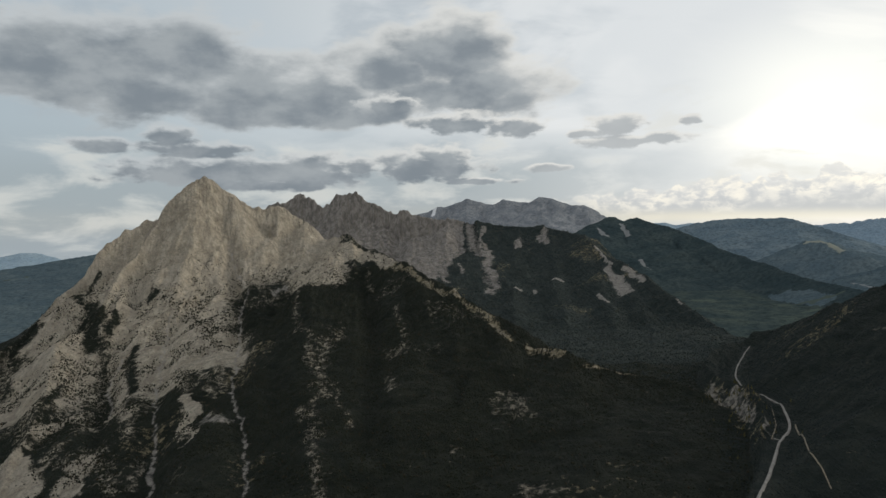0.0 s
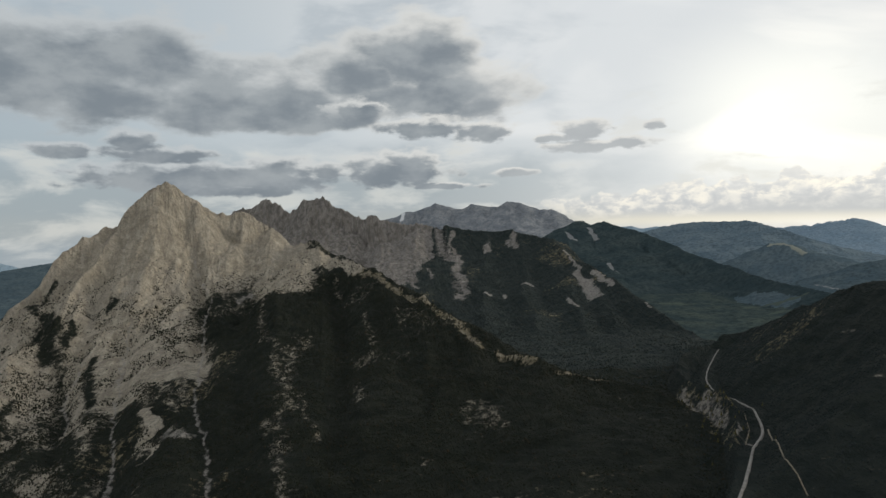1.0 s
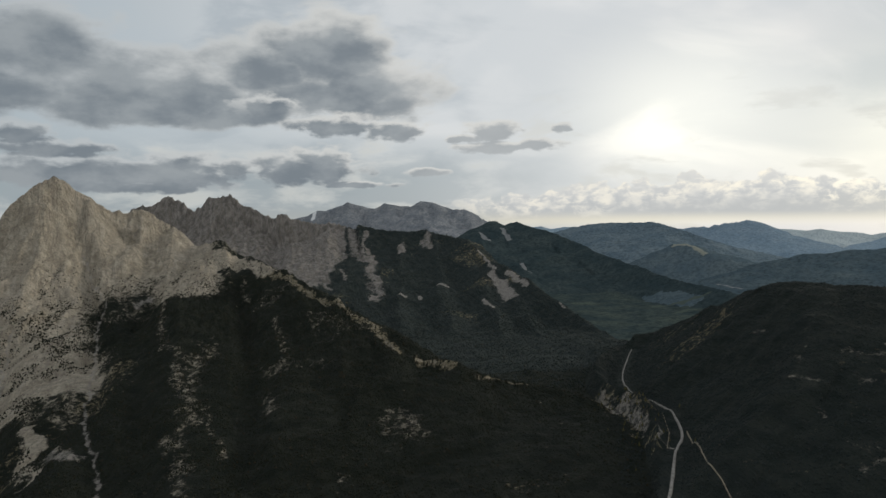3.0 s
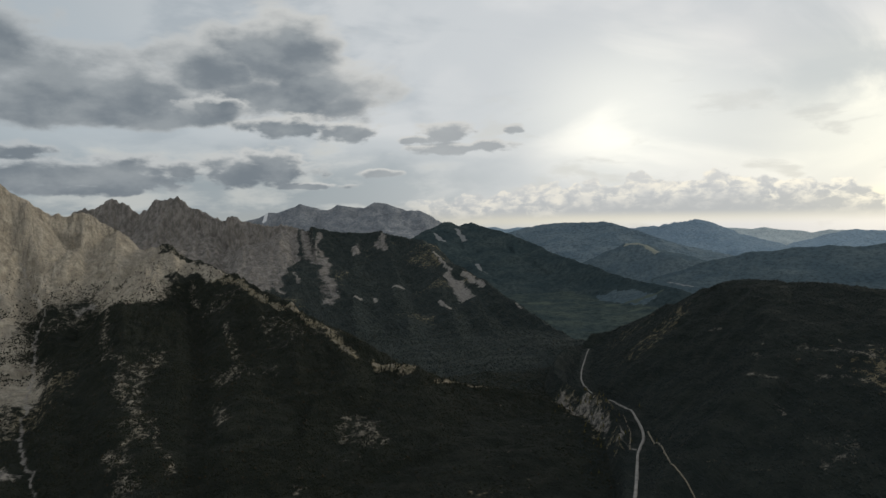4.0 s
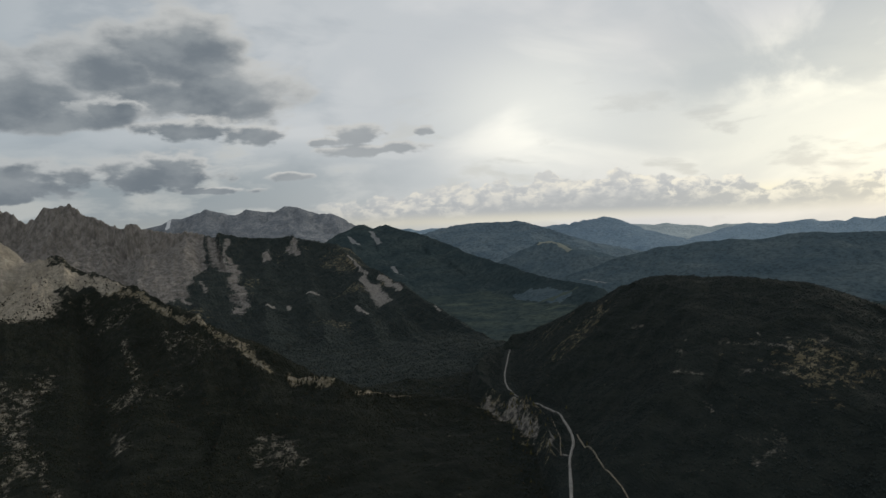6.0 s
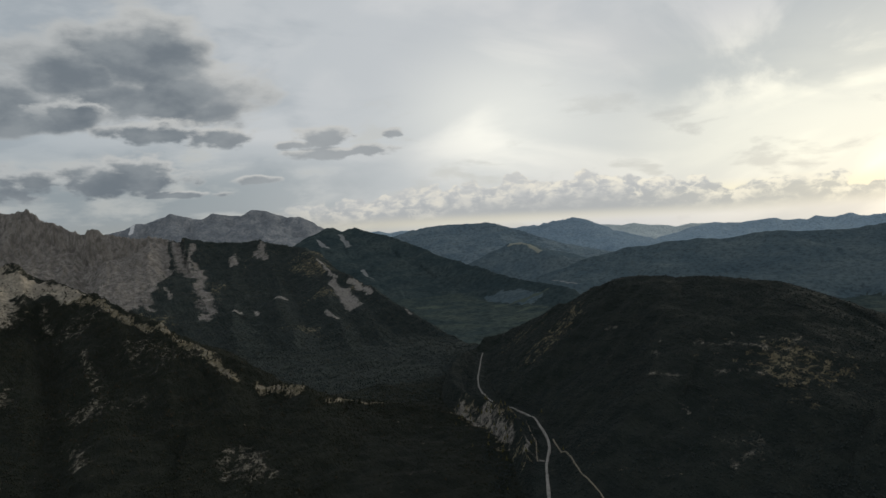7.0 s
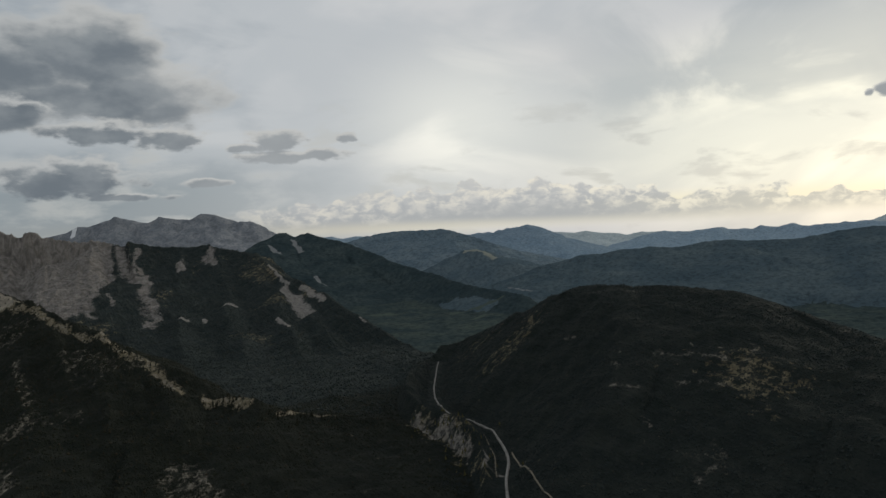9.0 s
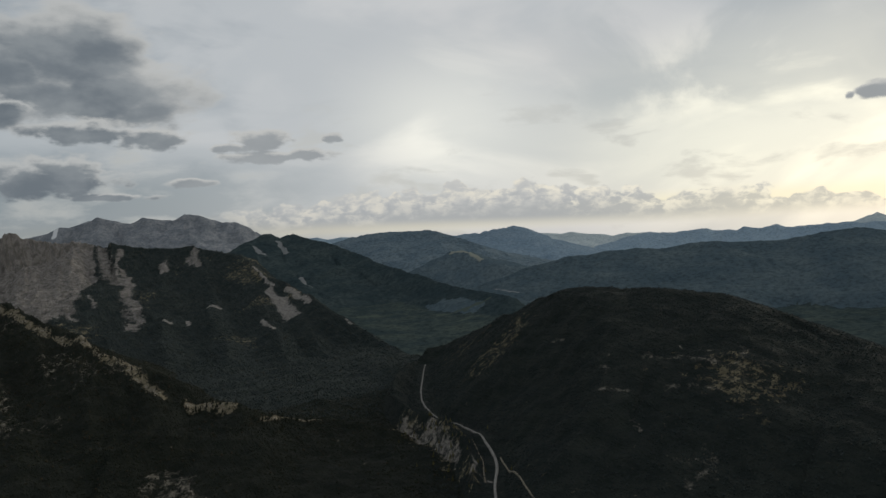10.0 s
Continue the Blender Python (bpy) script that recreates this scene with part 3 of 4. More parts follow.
# ---- the land as one sheet of polar cells, parted by mountain ----
PARTS = [
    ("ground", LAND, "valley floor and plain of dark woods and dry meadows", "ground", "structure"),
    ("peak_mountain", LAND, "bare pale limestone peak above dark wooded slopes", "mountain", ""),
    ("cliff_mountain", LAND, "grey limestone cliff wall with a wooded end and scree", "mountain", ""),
    ("wooded_mountain", MID_HAZED_WOODS, "dark wooded mountain behind the valley, haze in its colour", "mountain", ""),
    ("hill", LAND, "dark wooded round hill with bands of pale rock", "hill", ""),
    ("bald_hill", BALD_HAZED_WOODS, "hazy wooded hill with a bare grassy crown", "hill", ""),
    ("broad_mountain", BROAD_HAZED_WOODS, "broad hazy blue wooded mountain range", "mountain", ""),
    ("long_mountain", LONG_HAZED_WOODS, "long low dark wooded ridge, coloured blue for haze", "mountain", ""),
    ("rocky_range", FAR_HAZED_ROCK, "distant grey rocky range with snow patches", "mountain", ""),
    ("distant_mountain", NEAR_HAZE_BLUE, "wooded mountain with a pointed top, coloured blue for haze", "mountain", ""),
    ("distant_range", FAR_HAZE_BLUE, "pale blue distant mountain range in haze", "mountain", ""),
    ("distant_range", PALE_HAZE_BLUE, "very pale far range in sunlit haze", "mountain", ""),
    ("distant_range", FAR_HAZE_BLUE, "long far range coloured blue for haze, under the bright sky", "mountain", ""),
    ("distant_range", FAR_HAZE_BLUE, "pale blue distant mountain range in haze", "mountain", ""),
    ("distant_peak", PALE_HAZE_BLUE, "lone pointed peak coloured pale for haze, on the bright horizon", "mountain", ""),
    ("low_hills", LONG_HAZED_WOODS, "low wooded hills beyond the plain, coloured blue for haze", "hill", ""),
    ("plain", HAZED_PLAIN, "dark wooded plain with pale meadows, haze in its colour", "ground", "structure"),
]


# Bare places on the land, in plan: half width in metres and a line.
BARE_ROCK = [
    (71.7, [(-390, 1163), (-383, 1045), (-344, 909), (-273, 759)]),
    (52.5, [(-469, 1088), (-443, 975), (-366, 871)]),
    (57.1, [(-359, 1167), (-303, 1130), (-293, 1055)]),
    (53.9, [(-292, 1201), (-257, 1126)]),
    (40.9, [(-215, 1211), (-175, 974)]),
    (22.6, [(-154, 1117), (-121, 1067)]),
    (44.7, [(-511, 1009), (-492, 893), (-409, 717)]),
    (31.3, [(-443, 745), (-442, 703)]),
    (16.5, [(-371, 596), (-340, 537)]),
    (8.7, [(-392, 827), (-308, 654)]),
    (11.3, [(-309, 566), (-289, 533)]),
    (5.9, [(-246, 667), (-210, 565)]),
    (8.6, [(-363, 673), (-375, 636)]),
    (17.9, [(-362, 863), (-309, 746)]),
]
SHOULDER_ROCK = [
    (12.4, [(-165, 1134), (-124, 1094), (-72, 996)]),
    (21.1, [(-220, 1128), (-176, 980)]),
    (16.8, [(-275, 1128), (-248, 1088)]),
    (14.1, [(-170, 1106), (-150, 1024)]),
]
ROCK_PATCHES = [
    (17.7, [(-477, 805), (-395, 724), (-336, 643)]),
    (16.0, [(-480, 765), (-372, 623)]),
    (9.0, [(-403, 828), (-327, 698), (-282, 610)]),
    (11.0, [(-342, 606), (-333, 556)]),
    (10.3, [(-311, 603), (-251, 518)]),
    (13.7, [(-447, 822), (-417, 828)]),
    (6.5, [(-289, 776), (-248, 666), (-213, 574)]),
    (8.7, [(-345, 873), (-303, 764)]),
    (9.4, [(-415, 919), (-385, 827)]),
    (12.5, [(-544, 859), (-480, 744)]),
    (6.9, [(-206, 595), (-176, 552)]),
    (4.8, [(-248, 560), (-237, 519)]),
    (7.4, [(-350, 553), (-323, 538)]),
    (9.1, [(-273, 829), (-216, 674)]),
    (6.2, [(-269, 758), (-223, 662)]),
]
STREAKS = [
    (8.5, [(-119, 710), (-115, 629), (-98, 568)]),
    (6.9, [(-141, 727), (-124, 645)]),
    (6.5, [(-111, 553), (-96, 516), (-87, 451), (-76, 422)]),
    (5.1, [(-205, 962), (-150, 729)]),
    (3.6, [(-90, 581), (-73, 514)]),
    (4.4, [(-48, 610), (-43, 574)]),
    (5.0, [(-106, 1008), (-95, 946)]),
    (3.7, [(-53, 808), (-39, 710)]),
    (3.3, [(-110, 532), (-98, 583)]),
    (8.5, [(49, 402), (64, 391)]),
]
CLIFF_EDGE = [(75, 1939), (60, 1835), (62, 1779), (27, 1652), (7, 1525), (-8, 1461), (-30, 1300)]
CLIFF_ROCK = [
    (15.0, [(80, 1930), (88, 1842), (96, 1760)]),
    (9.0, [(96, 1760), (104, 1640), (106, 1481), (97, 1290)]),
    (7.0, [(120, 1890), (118, 1760), (112, 1640)]),
    (12.0, [(42, 1716), (18, 1516)]),
    (9.0, [(278, 1822), (267, 1700)]),
    (7.0, [(262, 1800), (255, 1740)]),
    (9.0, [(205, 1765), (200, 1735)]),
    (10.0, [(2, 1525), (19, 1371)]),
    (5.0, [(50, 1560), (48, 1450)]),
]
CLIFF_SCREE = [
    (8.8, [(338, 1398), (336, 1327)]),
    (14.4, [(339, 1327), (325, 1206)]),
    (6.4, [(366, 1362), (366, 1241)]),
    (7.0, [(230, 1372), (239, 1355)]),
    (4.6, [(144, 1306), (149, 1287)]),
    (3.6, [(175, 1293), (177, 1274)]),
    (3.2, [(273, 1201), (278, 1138)]),
    (3.8, [(357, 1579), (349, 1404)]),
    (2.6, [(374, 1090), (374, 1066)]),
]
SCREE = [
    (2.0, [(-337, 1105), (-280, 1000), (-270, 934), (-224, 750), (-195, 634), (-161, 544), (-147, 510), (-130, 440)]),
    (2.0, [(-359, 910), (-328, 806), (-286, 677), (-257, 608), (-217, 504)]),
    (2.0, [(-385, 827), (-370, 758), (-332, 689)]),
    (6.5, [(-206, 590), (-178, 556)]),
    (5.8, [(-226, 1004), (-236, 977)]),
]
DRY_TURF = [
    (5.0, [(-113, 1077), (-62, 972), (-33, 902), (-4, 840), (20, 792), (43, 734), (56, 703), (63, 663)]),
    (5.8, [(80, 646), (93, 650), (106, 617)]),
    (3.2, [(126, 604), (149, 619), (169, 620)]),
]
QUARRY = [
    (4.6, [(229, 590), (225, 530)]),
    (5.4, [(231, 550), (224, 500)]),
    (4.4, [(226, 512), (219, 485)]),
    (1.8, [(218, 467), (207, 431)]),
]
HILL_ROCK = [
    (1.9, [(320, 454), (322, 440)]),
    (3.4, [(330, 428), (342, 412), (350, 389)]),
    (3.1, [(355, 419), (360, 400)]),
    (3.1, [(381, 398), (359, 378)]),
    (3.0, [(305, 443), (300, 432)]),
    (2.1, [(284, 421), (295, 404)]),
    (2.5, [(315, 396), (331, 369)]),
    (2.8, [(272, 355), (271, 347)]),
    (3.9, [(278, 339), (264, 332), (256, 328)]),
    (2.8, [(286, 344), (277, 332)]),
    (2.3, [(277, 388), (273, 379)]),
    (2.2, [(334, 532), (334, 524)]),
]
HILL_TURF = [
    (5.1, [(309, 427), (331, 402), (347, 378)]),
    (3.8, [(393, 458), (388, 428)]),
    (3.3, [(385, 421), (394, 401)]),
    (2.5, [(391, 594), (407, 542)]),
    (3.6, [(390, 610), (385, 587)]),
    (4.7, [(286, 387), (305, 372)]),
    (5.1, [(246, 640), (233, 560)]),
    (3.2, [(240, 460), (211, 377)]),
]
WOODED = [
    (13.2, [(-228, 696), (-254, 712), (-218, 674)]),
    (8.3, [(-276, 697), (-222, 557)]),
    (6.3, [(-372, 843), (-331, 720)]),
    (12.3, [(-482, 933), (-428, 846)]),
    (12.3, [(-354, 627), (-273, 584)]),
    (18.7, [(-178, 484), (-155, 473)]),
    (8.5, [(-539, 905), (-542, 854)]),
    (5.6, [(-432, 907), (-411, 868)]),
    (6.3, [(-494, 934), (-502, 1007)]),
    (5.3, [(-402, 731), (-386, 685)]),
    (6.3, [(-285, 635), (-237, 525)]),
    (4.3, [(-399, 975), (-398, 949)]),
    (5.5, [(-360, 602), (-318, 544)]),
    (22.2, [(-262, 967), (-197, 770), (-132, 505)]),
    (4.8, [(-274, 537), (-238, 518)]),
    (6.5, [(-157, 1141), (-127, 1121)]),
]
CLIFF_WOODS = [
    (9.7, [(82, 1762), (65, 1627), (51, 1443), (38, 1350)]),
    (9.0, [(82, 1562), (80, 1381), (77, 1234)]),
    (13.4, [(68, 1531), (60, 1304)]),
    (7.8, [(27, 1317), (66, 1184)]),
]
MEADOWS = [
    (4.5, [(485, 1320), (577, 1297)]),
    (8.6, [(611, 1233), (709, 1212)]),
    (5.5, [(565, 1125), (633, 1146)]),
    (7.3, [(884, 1655), (899, 1591), (908, 1548)]),
    (7.9, [(-1278, 2031), (-1230, 2090)]),
]
FAR_SCREE = [
    (6.9, [(553, 2090), (547, 1992)]),
    (6.9, [(482, 2077), (487, 1995)]),
    (5.9, [(513, 1752), (510, 1672)]),
    (9.0, [(-30, 3560), (-20, 3600)]),
    (3.0, [(760, 1263), (770, 1201)]),
]


def patch(x, y, places, soft=0.6):
    """1 inside the places, 0 well outside them."""
    best = np.full(x.shape, 0.0)
    for w, line in places:
        xs, ys = [p[0] for p in line], [p[1] for p in line]
        pad = 3 * w + 10
        near = (x > min(xs) - pad) & (x < max(xs) + pad) & (y > min(ys) - pad) & (y < max(ys) + pad)
        d = near_line(x[near], y[near], [(a, b, 0) for a, b in line])[0]
        best[near] = np.maximum(best[near], 1 - step(d, w * (1 - soft), w * (1 + soft)))
    return best


def cover(x, y, h, which):
    """Masks of rock, scree and dry turf."""
    jx, jy = x + 9 * fbm(x / 30, y / 30, 4, 101), y + 9 * fbm(x / 30, y / 30, 4, 111)
    rx, ry = x + 5 * fbm(x / 16, y / 22, 4, 181), y + 5 * fbm(x / 16, y / 22, 4, 191)
    rock = np.maximum(patch(jx, jy, BARE_ROCK + SHOULDER_ROCK), 0.8 * patch(x + 14 * fbm(x / 30, y / 70, 4, 181), y + 20 * fbm(x / 30, y / 70, 4, 191), CLIFF_ROCK, 1.1))
    rock = rock * (1 - 0.85 * patch(jx, jy, WOODED, 1.0))
    rock = np.maximum(rock, 0.44 * patch(rx, ry, ROCK_PATCHES, 1.0))
    rock = np.maximum(rock, 0.42 * patch(rx, ry, STREAKS, 1.2))
    ends = np.interp(jy, [q for _, q in CLIFF_EDGE[::-1]], [p for p, _ in CLIFF_EDGE[::-1]])
    ragged = jx + 8 * fbm(x / 40, y / 90, 3, 161) + 5 * fbm(x / 12, y / 40, 3, 171) - ends
    strip = (1 - step(ragged, -10, 10)) * step(jy, 1180, 1300)
    rock = np.maximum(rock, (which == 2) * strip * (1 - 0.95 * patch(rx, ry, CLIFF_WOODS, 0.8)))
    rock = np.maximum(rock, 0.37 * patch(rx, ry, HILL_ROCK, 1.2))
    rock = np.maximum(rock, 0.44 * patch(rx, ry, DRY_TURF, 1.0))
    rock = np.maximum(rock, 0.33 * step(fbm(x / 60, y / 60, 4, 121), 0.25, 0.8) * (which == 1))
    tx, ty = x + 3 * fbm(x / 14, y / 14, 3, 131), y + 3 * fbm(x / 14, y / 14, 3, 141)
    scree = np.maximum(np.maximum(0.8 * patch(tx, ty, SCREE, 0.9), patch(tx, ty, CLIFF_SCREE, 0.6)), 0.75 * patch(tx, ty, QUARRY, 0.9))
    turf = np.maximum(np.maximum(np.maximum(0.85 * patch(rx, ry, DRY_TURF, 1.0), 0.5 * patch(jx, jy, [(1.5 * w, p) for w, p in QUARRY], 1.0)), 0.14 * patch(rx, ry, HILL_TURF, 1.3)), 0.45 * step(fbm(x / 120, y / 120, 4, 151), 0.3, 0.9))
    away = (which == 3) | (which >= 5)
    turf = np.where(away, patch(jx, jy, MEADOWS, 0.8), turf)
    scree = np.where(away, patch(tx, ty, FAR_SCREE, 0.9), scree)
    # where stone is greyer and the floor takes its painted haze
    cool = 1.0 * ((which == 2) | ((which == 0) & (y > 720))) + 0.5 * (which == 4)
    return np.stack([rock, scree, turf, cool], -1)


def build_land():
    az = np.radians(np.arange(-40.0, 68.0, 0.1))
    rad = np.concatenate([np.arange(180, 440, 4), np.arange(440, 1300, 2.4), np.arange(1300, 1750, 6), np.arange(1750, 2180, 3.5), np.arange(2180, 2400, 10), np.arange(2400, 4850, 20)]).astype(float)
    A, Rr = np.meshgrid(az, rad)
    x, y = Rr * np.sin(A), Rr * np.cos(A)
    h, which = land(x, y)
    masks = cover(x, y, h, which)
    rows, cols = x.shape
    ids = np.arange(rows * cols).reshape(rows, cols)
    quads = np.stack([ids[:-1, :-1], ids[:-1, 1:], ids[1:, 1:], ids[1:, :-1]], -1).reshape(-1, 4)
    owner = which[:-1, :-1].reshape(-1)
    points = np.stack([x, y, h], -1).reshape(-1, 3)
    masks = masks.reshape(-1, 4)
    masks_of = masks[quads[:, 0]]
    for k, (name, material, label, category, kind) in enumerate(PARTS):
        mine = owner == k
        if not mine.any():
            continue
        if name not in PIECES:
            cut(name, points, quads[mine], material, masks, label, category, kind)
            continue
        whole = tagged(new(name), label, category)
        rock, scree, turf = masks_of[:, 0], masks_of[:, 1], masks_of[:, 2]
        close = np.full(len(rock), k in (1, 2, 4))
        stony = scree > 0.5
        pale = ~stony & close & (rock > 0.4)
        green = ~stony & ~close & (turf > 0.5)
        for piece, choice in zip(("slope", "rock_face", "scree", "meadow"), (~(stony | pale | green), pale, stony, green)):
            if (mine & choice).any():
                text, title = PIECES[name].get(piece, ("", "")), piece
                if isinstance(text, tuple):
                    title, text = text
                cut(title, points, quads[mine & choice], material, masks, text).parent = whole


PIECES = {
    "peak_mountain": {"slope": ("wooded_slope", "slope under dark mixed forest"), "rock_face": "pale weathered limestone face", "scree": "grey scree in gullies"},
    "cliff_mountain": {"slope": ("wooded_slope", "wooded lower slope"), "rock_face": "grey fluted limestone cliff", "scree": "pale scree fan"},
    "hill": {"slope": ("wooded_slope", "dark wooded hillside"), "rock_face": "broken bands of pale rock", "scree": "bare gravel patch"},
    "wooded_mountain": {"slope": ("wooded_slope", "dark wooded flank"), "scree": "pale scree streak", "meadow": "dull green meadow"},
    "bald_hill": {"slope": ("wooded_slope", "hazy wooded flank"), "meadow": "bare grassy crown"},
    "rocky_range": {"slope": ("rock_face", "hazy grey rock slopes"), "scree": ("snow_patch", "old white snow patch")},
}


def cut(name, points, faces, material, masks, label="", category="", kind=""):
    """One object from some of the land's cells."""
    used, back = np.unique(faces, return_inverse=True)
    return tagged(sheet(name, points[used], back.reshape(-1, 4), material, masks[used]), label, category, "", kind)


def sheet(name, points, faces, material, masks=None):
    me = bpy.data.meshes.new(name)
    me.vertices.add(len(points))
    me.vertices.foreach_set("co", points.astype(np.float32).ravel())
    size = faces.shape[1]
    me.loops.add(faces.size)
    me.loops.foreach_set("vertex_index", faces.astype(np.int32).ravel())
    me.polygons.add(len(faces))
    me.polygons.foreach_set("loop_start", np.arange(0, faces.size, size, dtype=np.int32))
    me.polygons.foreach_set("loop_total", np.full(len(faces), size, dtype=np.int32))
    me.update(calc_edges=True)
    if masks is not None:
        layer = me.color_attributes.new("cover", "FLOAT_COLOR", "POINT")
        layer.data.foreach_set("color", masks.astype(np.float32).ravel())
    me.materials.append(material)
    me.polygons.foreach_set("use_smooth", np.ones(len(faces), dtype=bool))
    return new(name, me)


def build_surroundings():
    """The plain behind and under the eye, out to the edge of the land."""
    az = np.radians(np.concatenate([np.arange(-40, 68.1, 6), np.arange(72, 320.1, 4)]))
    rad = np.array([0.5, 60, 120, 184])
    A, R = np.meshgrid(az, rad)
    x, y = R * np.sin(A), R * np.cos(A)
    far = np.radians(np.arange(67.9, 320.2, 2.1))
    A2, R2 = np.meshgrid(far, np.geomspace(184, 4850, 60))
    for name, (x, y) in (("ground", (x, y)), ("ground", (R2 * np.sin(A2), R2 * np.cos(A2)))):
        h = land(x, y)[0] - 0.3
        rows, cols = x.shape
        ids = np.arange(rows * cols).reshape(rows, cols)
        quads = np.stack([ids[:-1, :-1], ids[:-1, 1:], ids[1:, 1:], ids[1:, :-1]], -1).reshape(-1, 4)
        points = np.stack([x, y, h], -1).reshape(-1, 3)
        ob = sheet(name, points, quads, LAND, cover(x, y, h, np.zeros(x.shape)).reshape(-1, 4))
        tagged(ob, "dark wooded plain under and behind the valley", "ground", "", "structure")


build_land()
build_surroundings()

# ---- road ----


def plain_material(name, dark, pale, scale, roughness=0.9):
    m, n, shader = new_material(name)
    place = n.add("ShaderNodeNewGeometry").outputs["Position"]
    n.put(shader.inputs["Base Color"], n.mix(n.ramp(n.noise(place, scale, 6, 0.65), 0.35, 0.65), dark, pale))
    shader.inputs["Roughness"].default_value = roughness
    shader.inputs["Specular IOR Level"].default_value = 0.2
    return m


def smooth_line(line, count):
    """A rounded line through the corners."""
    p = np.array(line, dtype=float)
    run = np.concatenate([[0], np.cumsum(np.hypot(*np.diff(p[:, :2], axis=0).T))])
    s = np.linspace(0, run[-1], count)
    q = np.stack([np.interp(s, run, p[:, k]) for k in range(p.shape[1])], -1)
    for _ in range(max(4, count // 25)):
        q[1:-1] = (q[:-2] + 2 * q[1:-1] + q[2:]) / 4
    return q


def build_road(name, line, width, material, label, lift=0.5):
    q = smooth_line(line, 160)
    d = np.gradient(q[:, :2], axis=0)
    d /= np.hypot(d[:, 0], d[:, 1])[:, None]
    side = np.stack([d[:, 1], -d[:, 0]], -1)
    rows = []
    wide = width / 2 * np.linspace(1.1, 0.7, 160) * (1 + 0.12 * fbm(np.arange(160) / 12.0, np.zeros(160), 3, 7))
    for k in (-1.3, -1, -0.4, 0.4, 1, 1.3):
        xy = q[:, :2] + side * (wide * k)[:, None]
        z = land(q[:, 0], q[:, 1])[0] + lift + (0.12 if abs(k) < 1 else 0.0) - (0.9 if abs(k) > 1.2 else 0)
        z = np.maximum(np.convolve(np.pad(z, 6, "edge"), np.ones(13) / 13, "valid"), z - 0.2)
        rows.append(np.column_stack([xy, z]))
    pts = np.array(rows)
    n, m = pts.shape[:2]
    ids = np.arange(n * m).reshape(n, m)
    quads = np.stack([ids[:-1, :-1], ids[:-1, 1:], ids[1:, 1:], ids[1:, :-1]], -1).reshape(-1, 4)
    return tagged(sheet(name, pts.reshape(-1, 3), quads[:, ::-1], material), label, "road", "", "structure")


GRAVEL = plain_material("gravel", (0.13, 0.127, 0.118), (0.22, 0.213, 0.198), 0.4)
build_road("road", ROAD, 1.5, GRAVEL, "pale gravel road along the valley floor")

TRACK = [(240, 466, 4), (236, 456, 4), (226, 431, 5), (214, 404, 6), (203, 378, 7), (200, 361, 8), (196, 345, 8)]
DIRT = plain_material("dirt", (0.12, 0.105, 0.08), (0.20, 0.18, 0.14), 0.4)
build_road("dirt_track", TRACK, 0.8, DIRT, "narrow dirt track through yellowish scrub", 0.4)
QUARRY_TRACK = [(207, 431, 4), (214, 444, 4), (226, 464, 4), (234, 483, 4), (240, 500, 4)]
build_road("dirt_track", QUARRY_TRACK, 0.7, DIRT, "pale track down to the gravel pit", 0.4)

# ---- woods ----


def leaf_material(name, tones):
    m, n, shader = new_material(name)
    pick = n.add("ShaderNodeNewGeometry").outputs["Random Per Island"]
    place = n.add("ShaderNodeNewGeometry").outputs["Position"]
    c = n.mix(n.ramp(pick, 0.0, 0.85, smooth=False), tones[0], tones[1])
    c = n.mix(n.ramp(pick, 0.9, 0.97), c, tones[2])
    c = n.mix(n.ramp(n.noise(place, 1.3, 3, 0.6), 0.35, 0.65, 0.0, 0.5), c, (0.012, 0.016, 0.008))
    n.put(shader.inputs["Base Color"], c)
    shader.inputs["Roughness"].default_value = 0.8
    shader.inputs["Specular IOR Level"].default_value = 0.15
    return m


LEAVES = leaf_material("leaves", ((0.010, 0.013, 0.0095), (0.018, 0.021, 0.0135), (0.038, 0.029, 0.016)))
# Leaves of the farther woods, made bluer and paler to paint in haze.
SLOPE_HAZE_LEAVES = leaf_material("slope_haze_leaves", ((0.023, 0.034, 0.036), (0.036, 0.049, 0.048), (0.050, 0.052, 0.043)))
COOL_HAZE_LEAVES = leaf_material("cool_haze_leaves", ((0.017, 0.026, 0.029), (0.026, 0.036, 0.038), (0.036, 0.040, 0.034)))


def crowns(name, x, y, z, size, material, seed, label, sides=5):
    """Many small uneven crowns in one mesh."""
    rng = np.random.default_rng(seed)
    n = len(x)
    ring = np.arange(sides) * 2 * np.pi / sides
    shape = np.concatenate([np.column_stack([0.42 * np.cos(ring), 0.42 * np.sin(ring), np.full(sides, 0.22)]), [[0, 0, 1.0], [0, 0, -0.3]]])
    k = sides
    tris = [(i, (i + 1) % k, k) for i in range(k)] + [((i + 1) % k, i, k + 1) for i in range(k)]
    turn = rng.random(n) * 6.28
    m = k + 2
    p = shape[None] * (1 + 0.22 * rng.standard_normal((n, m, 3)))
    p = p * size[:, None, None] * np.stack([1 + 0.3 * rng.random(n)] * 2 + [0.6 + 0.45 * rng.random(n)], -1)[:, None, :]
    c, s = np.cos(turn)[:, None], np.sin(turn)[:, None]
    px, py = p[..., 0] * c - p[..., 1] * s, p[..., 0] * s + p[..., 1] * c
    pts = np.stack([px + x[:, None], py + y[:, None], p[..., 2] + z[:, None]], -1).reshape(-1, 3)
    faces = (np.array(tris)[None] + m * np.arange(n)[:, None, None]).reshape(-1, 3)
    return tagged(sheet(name, pts, faces, material), label, "trees", "", "stuff")


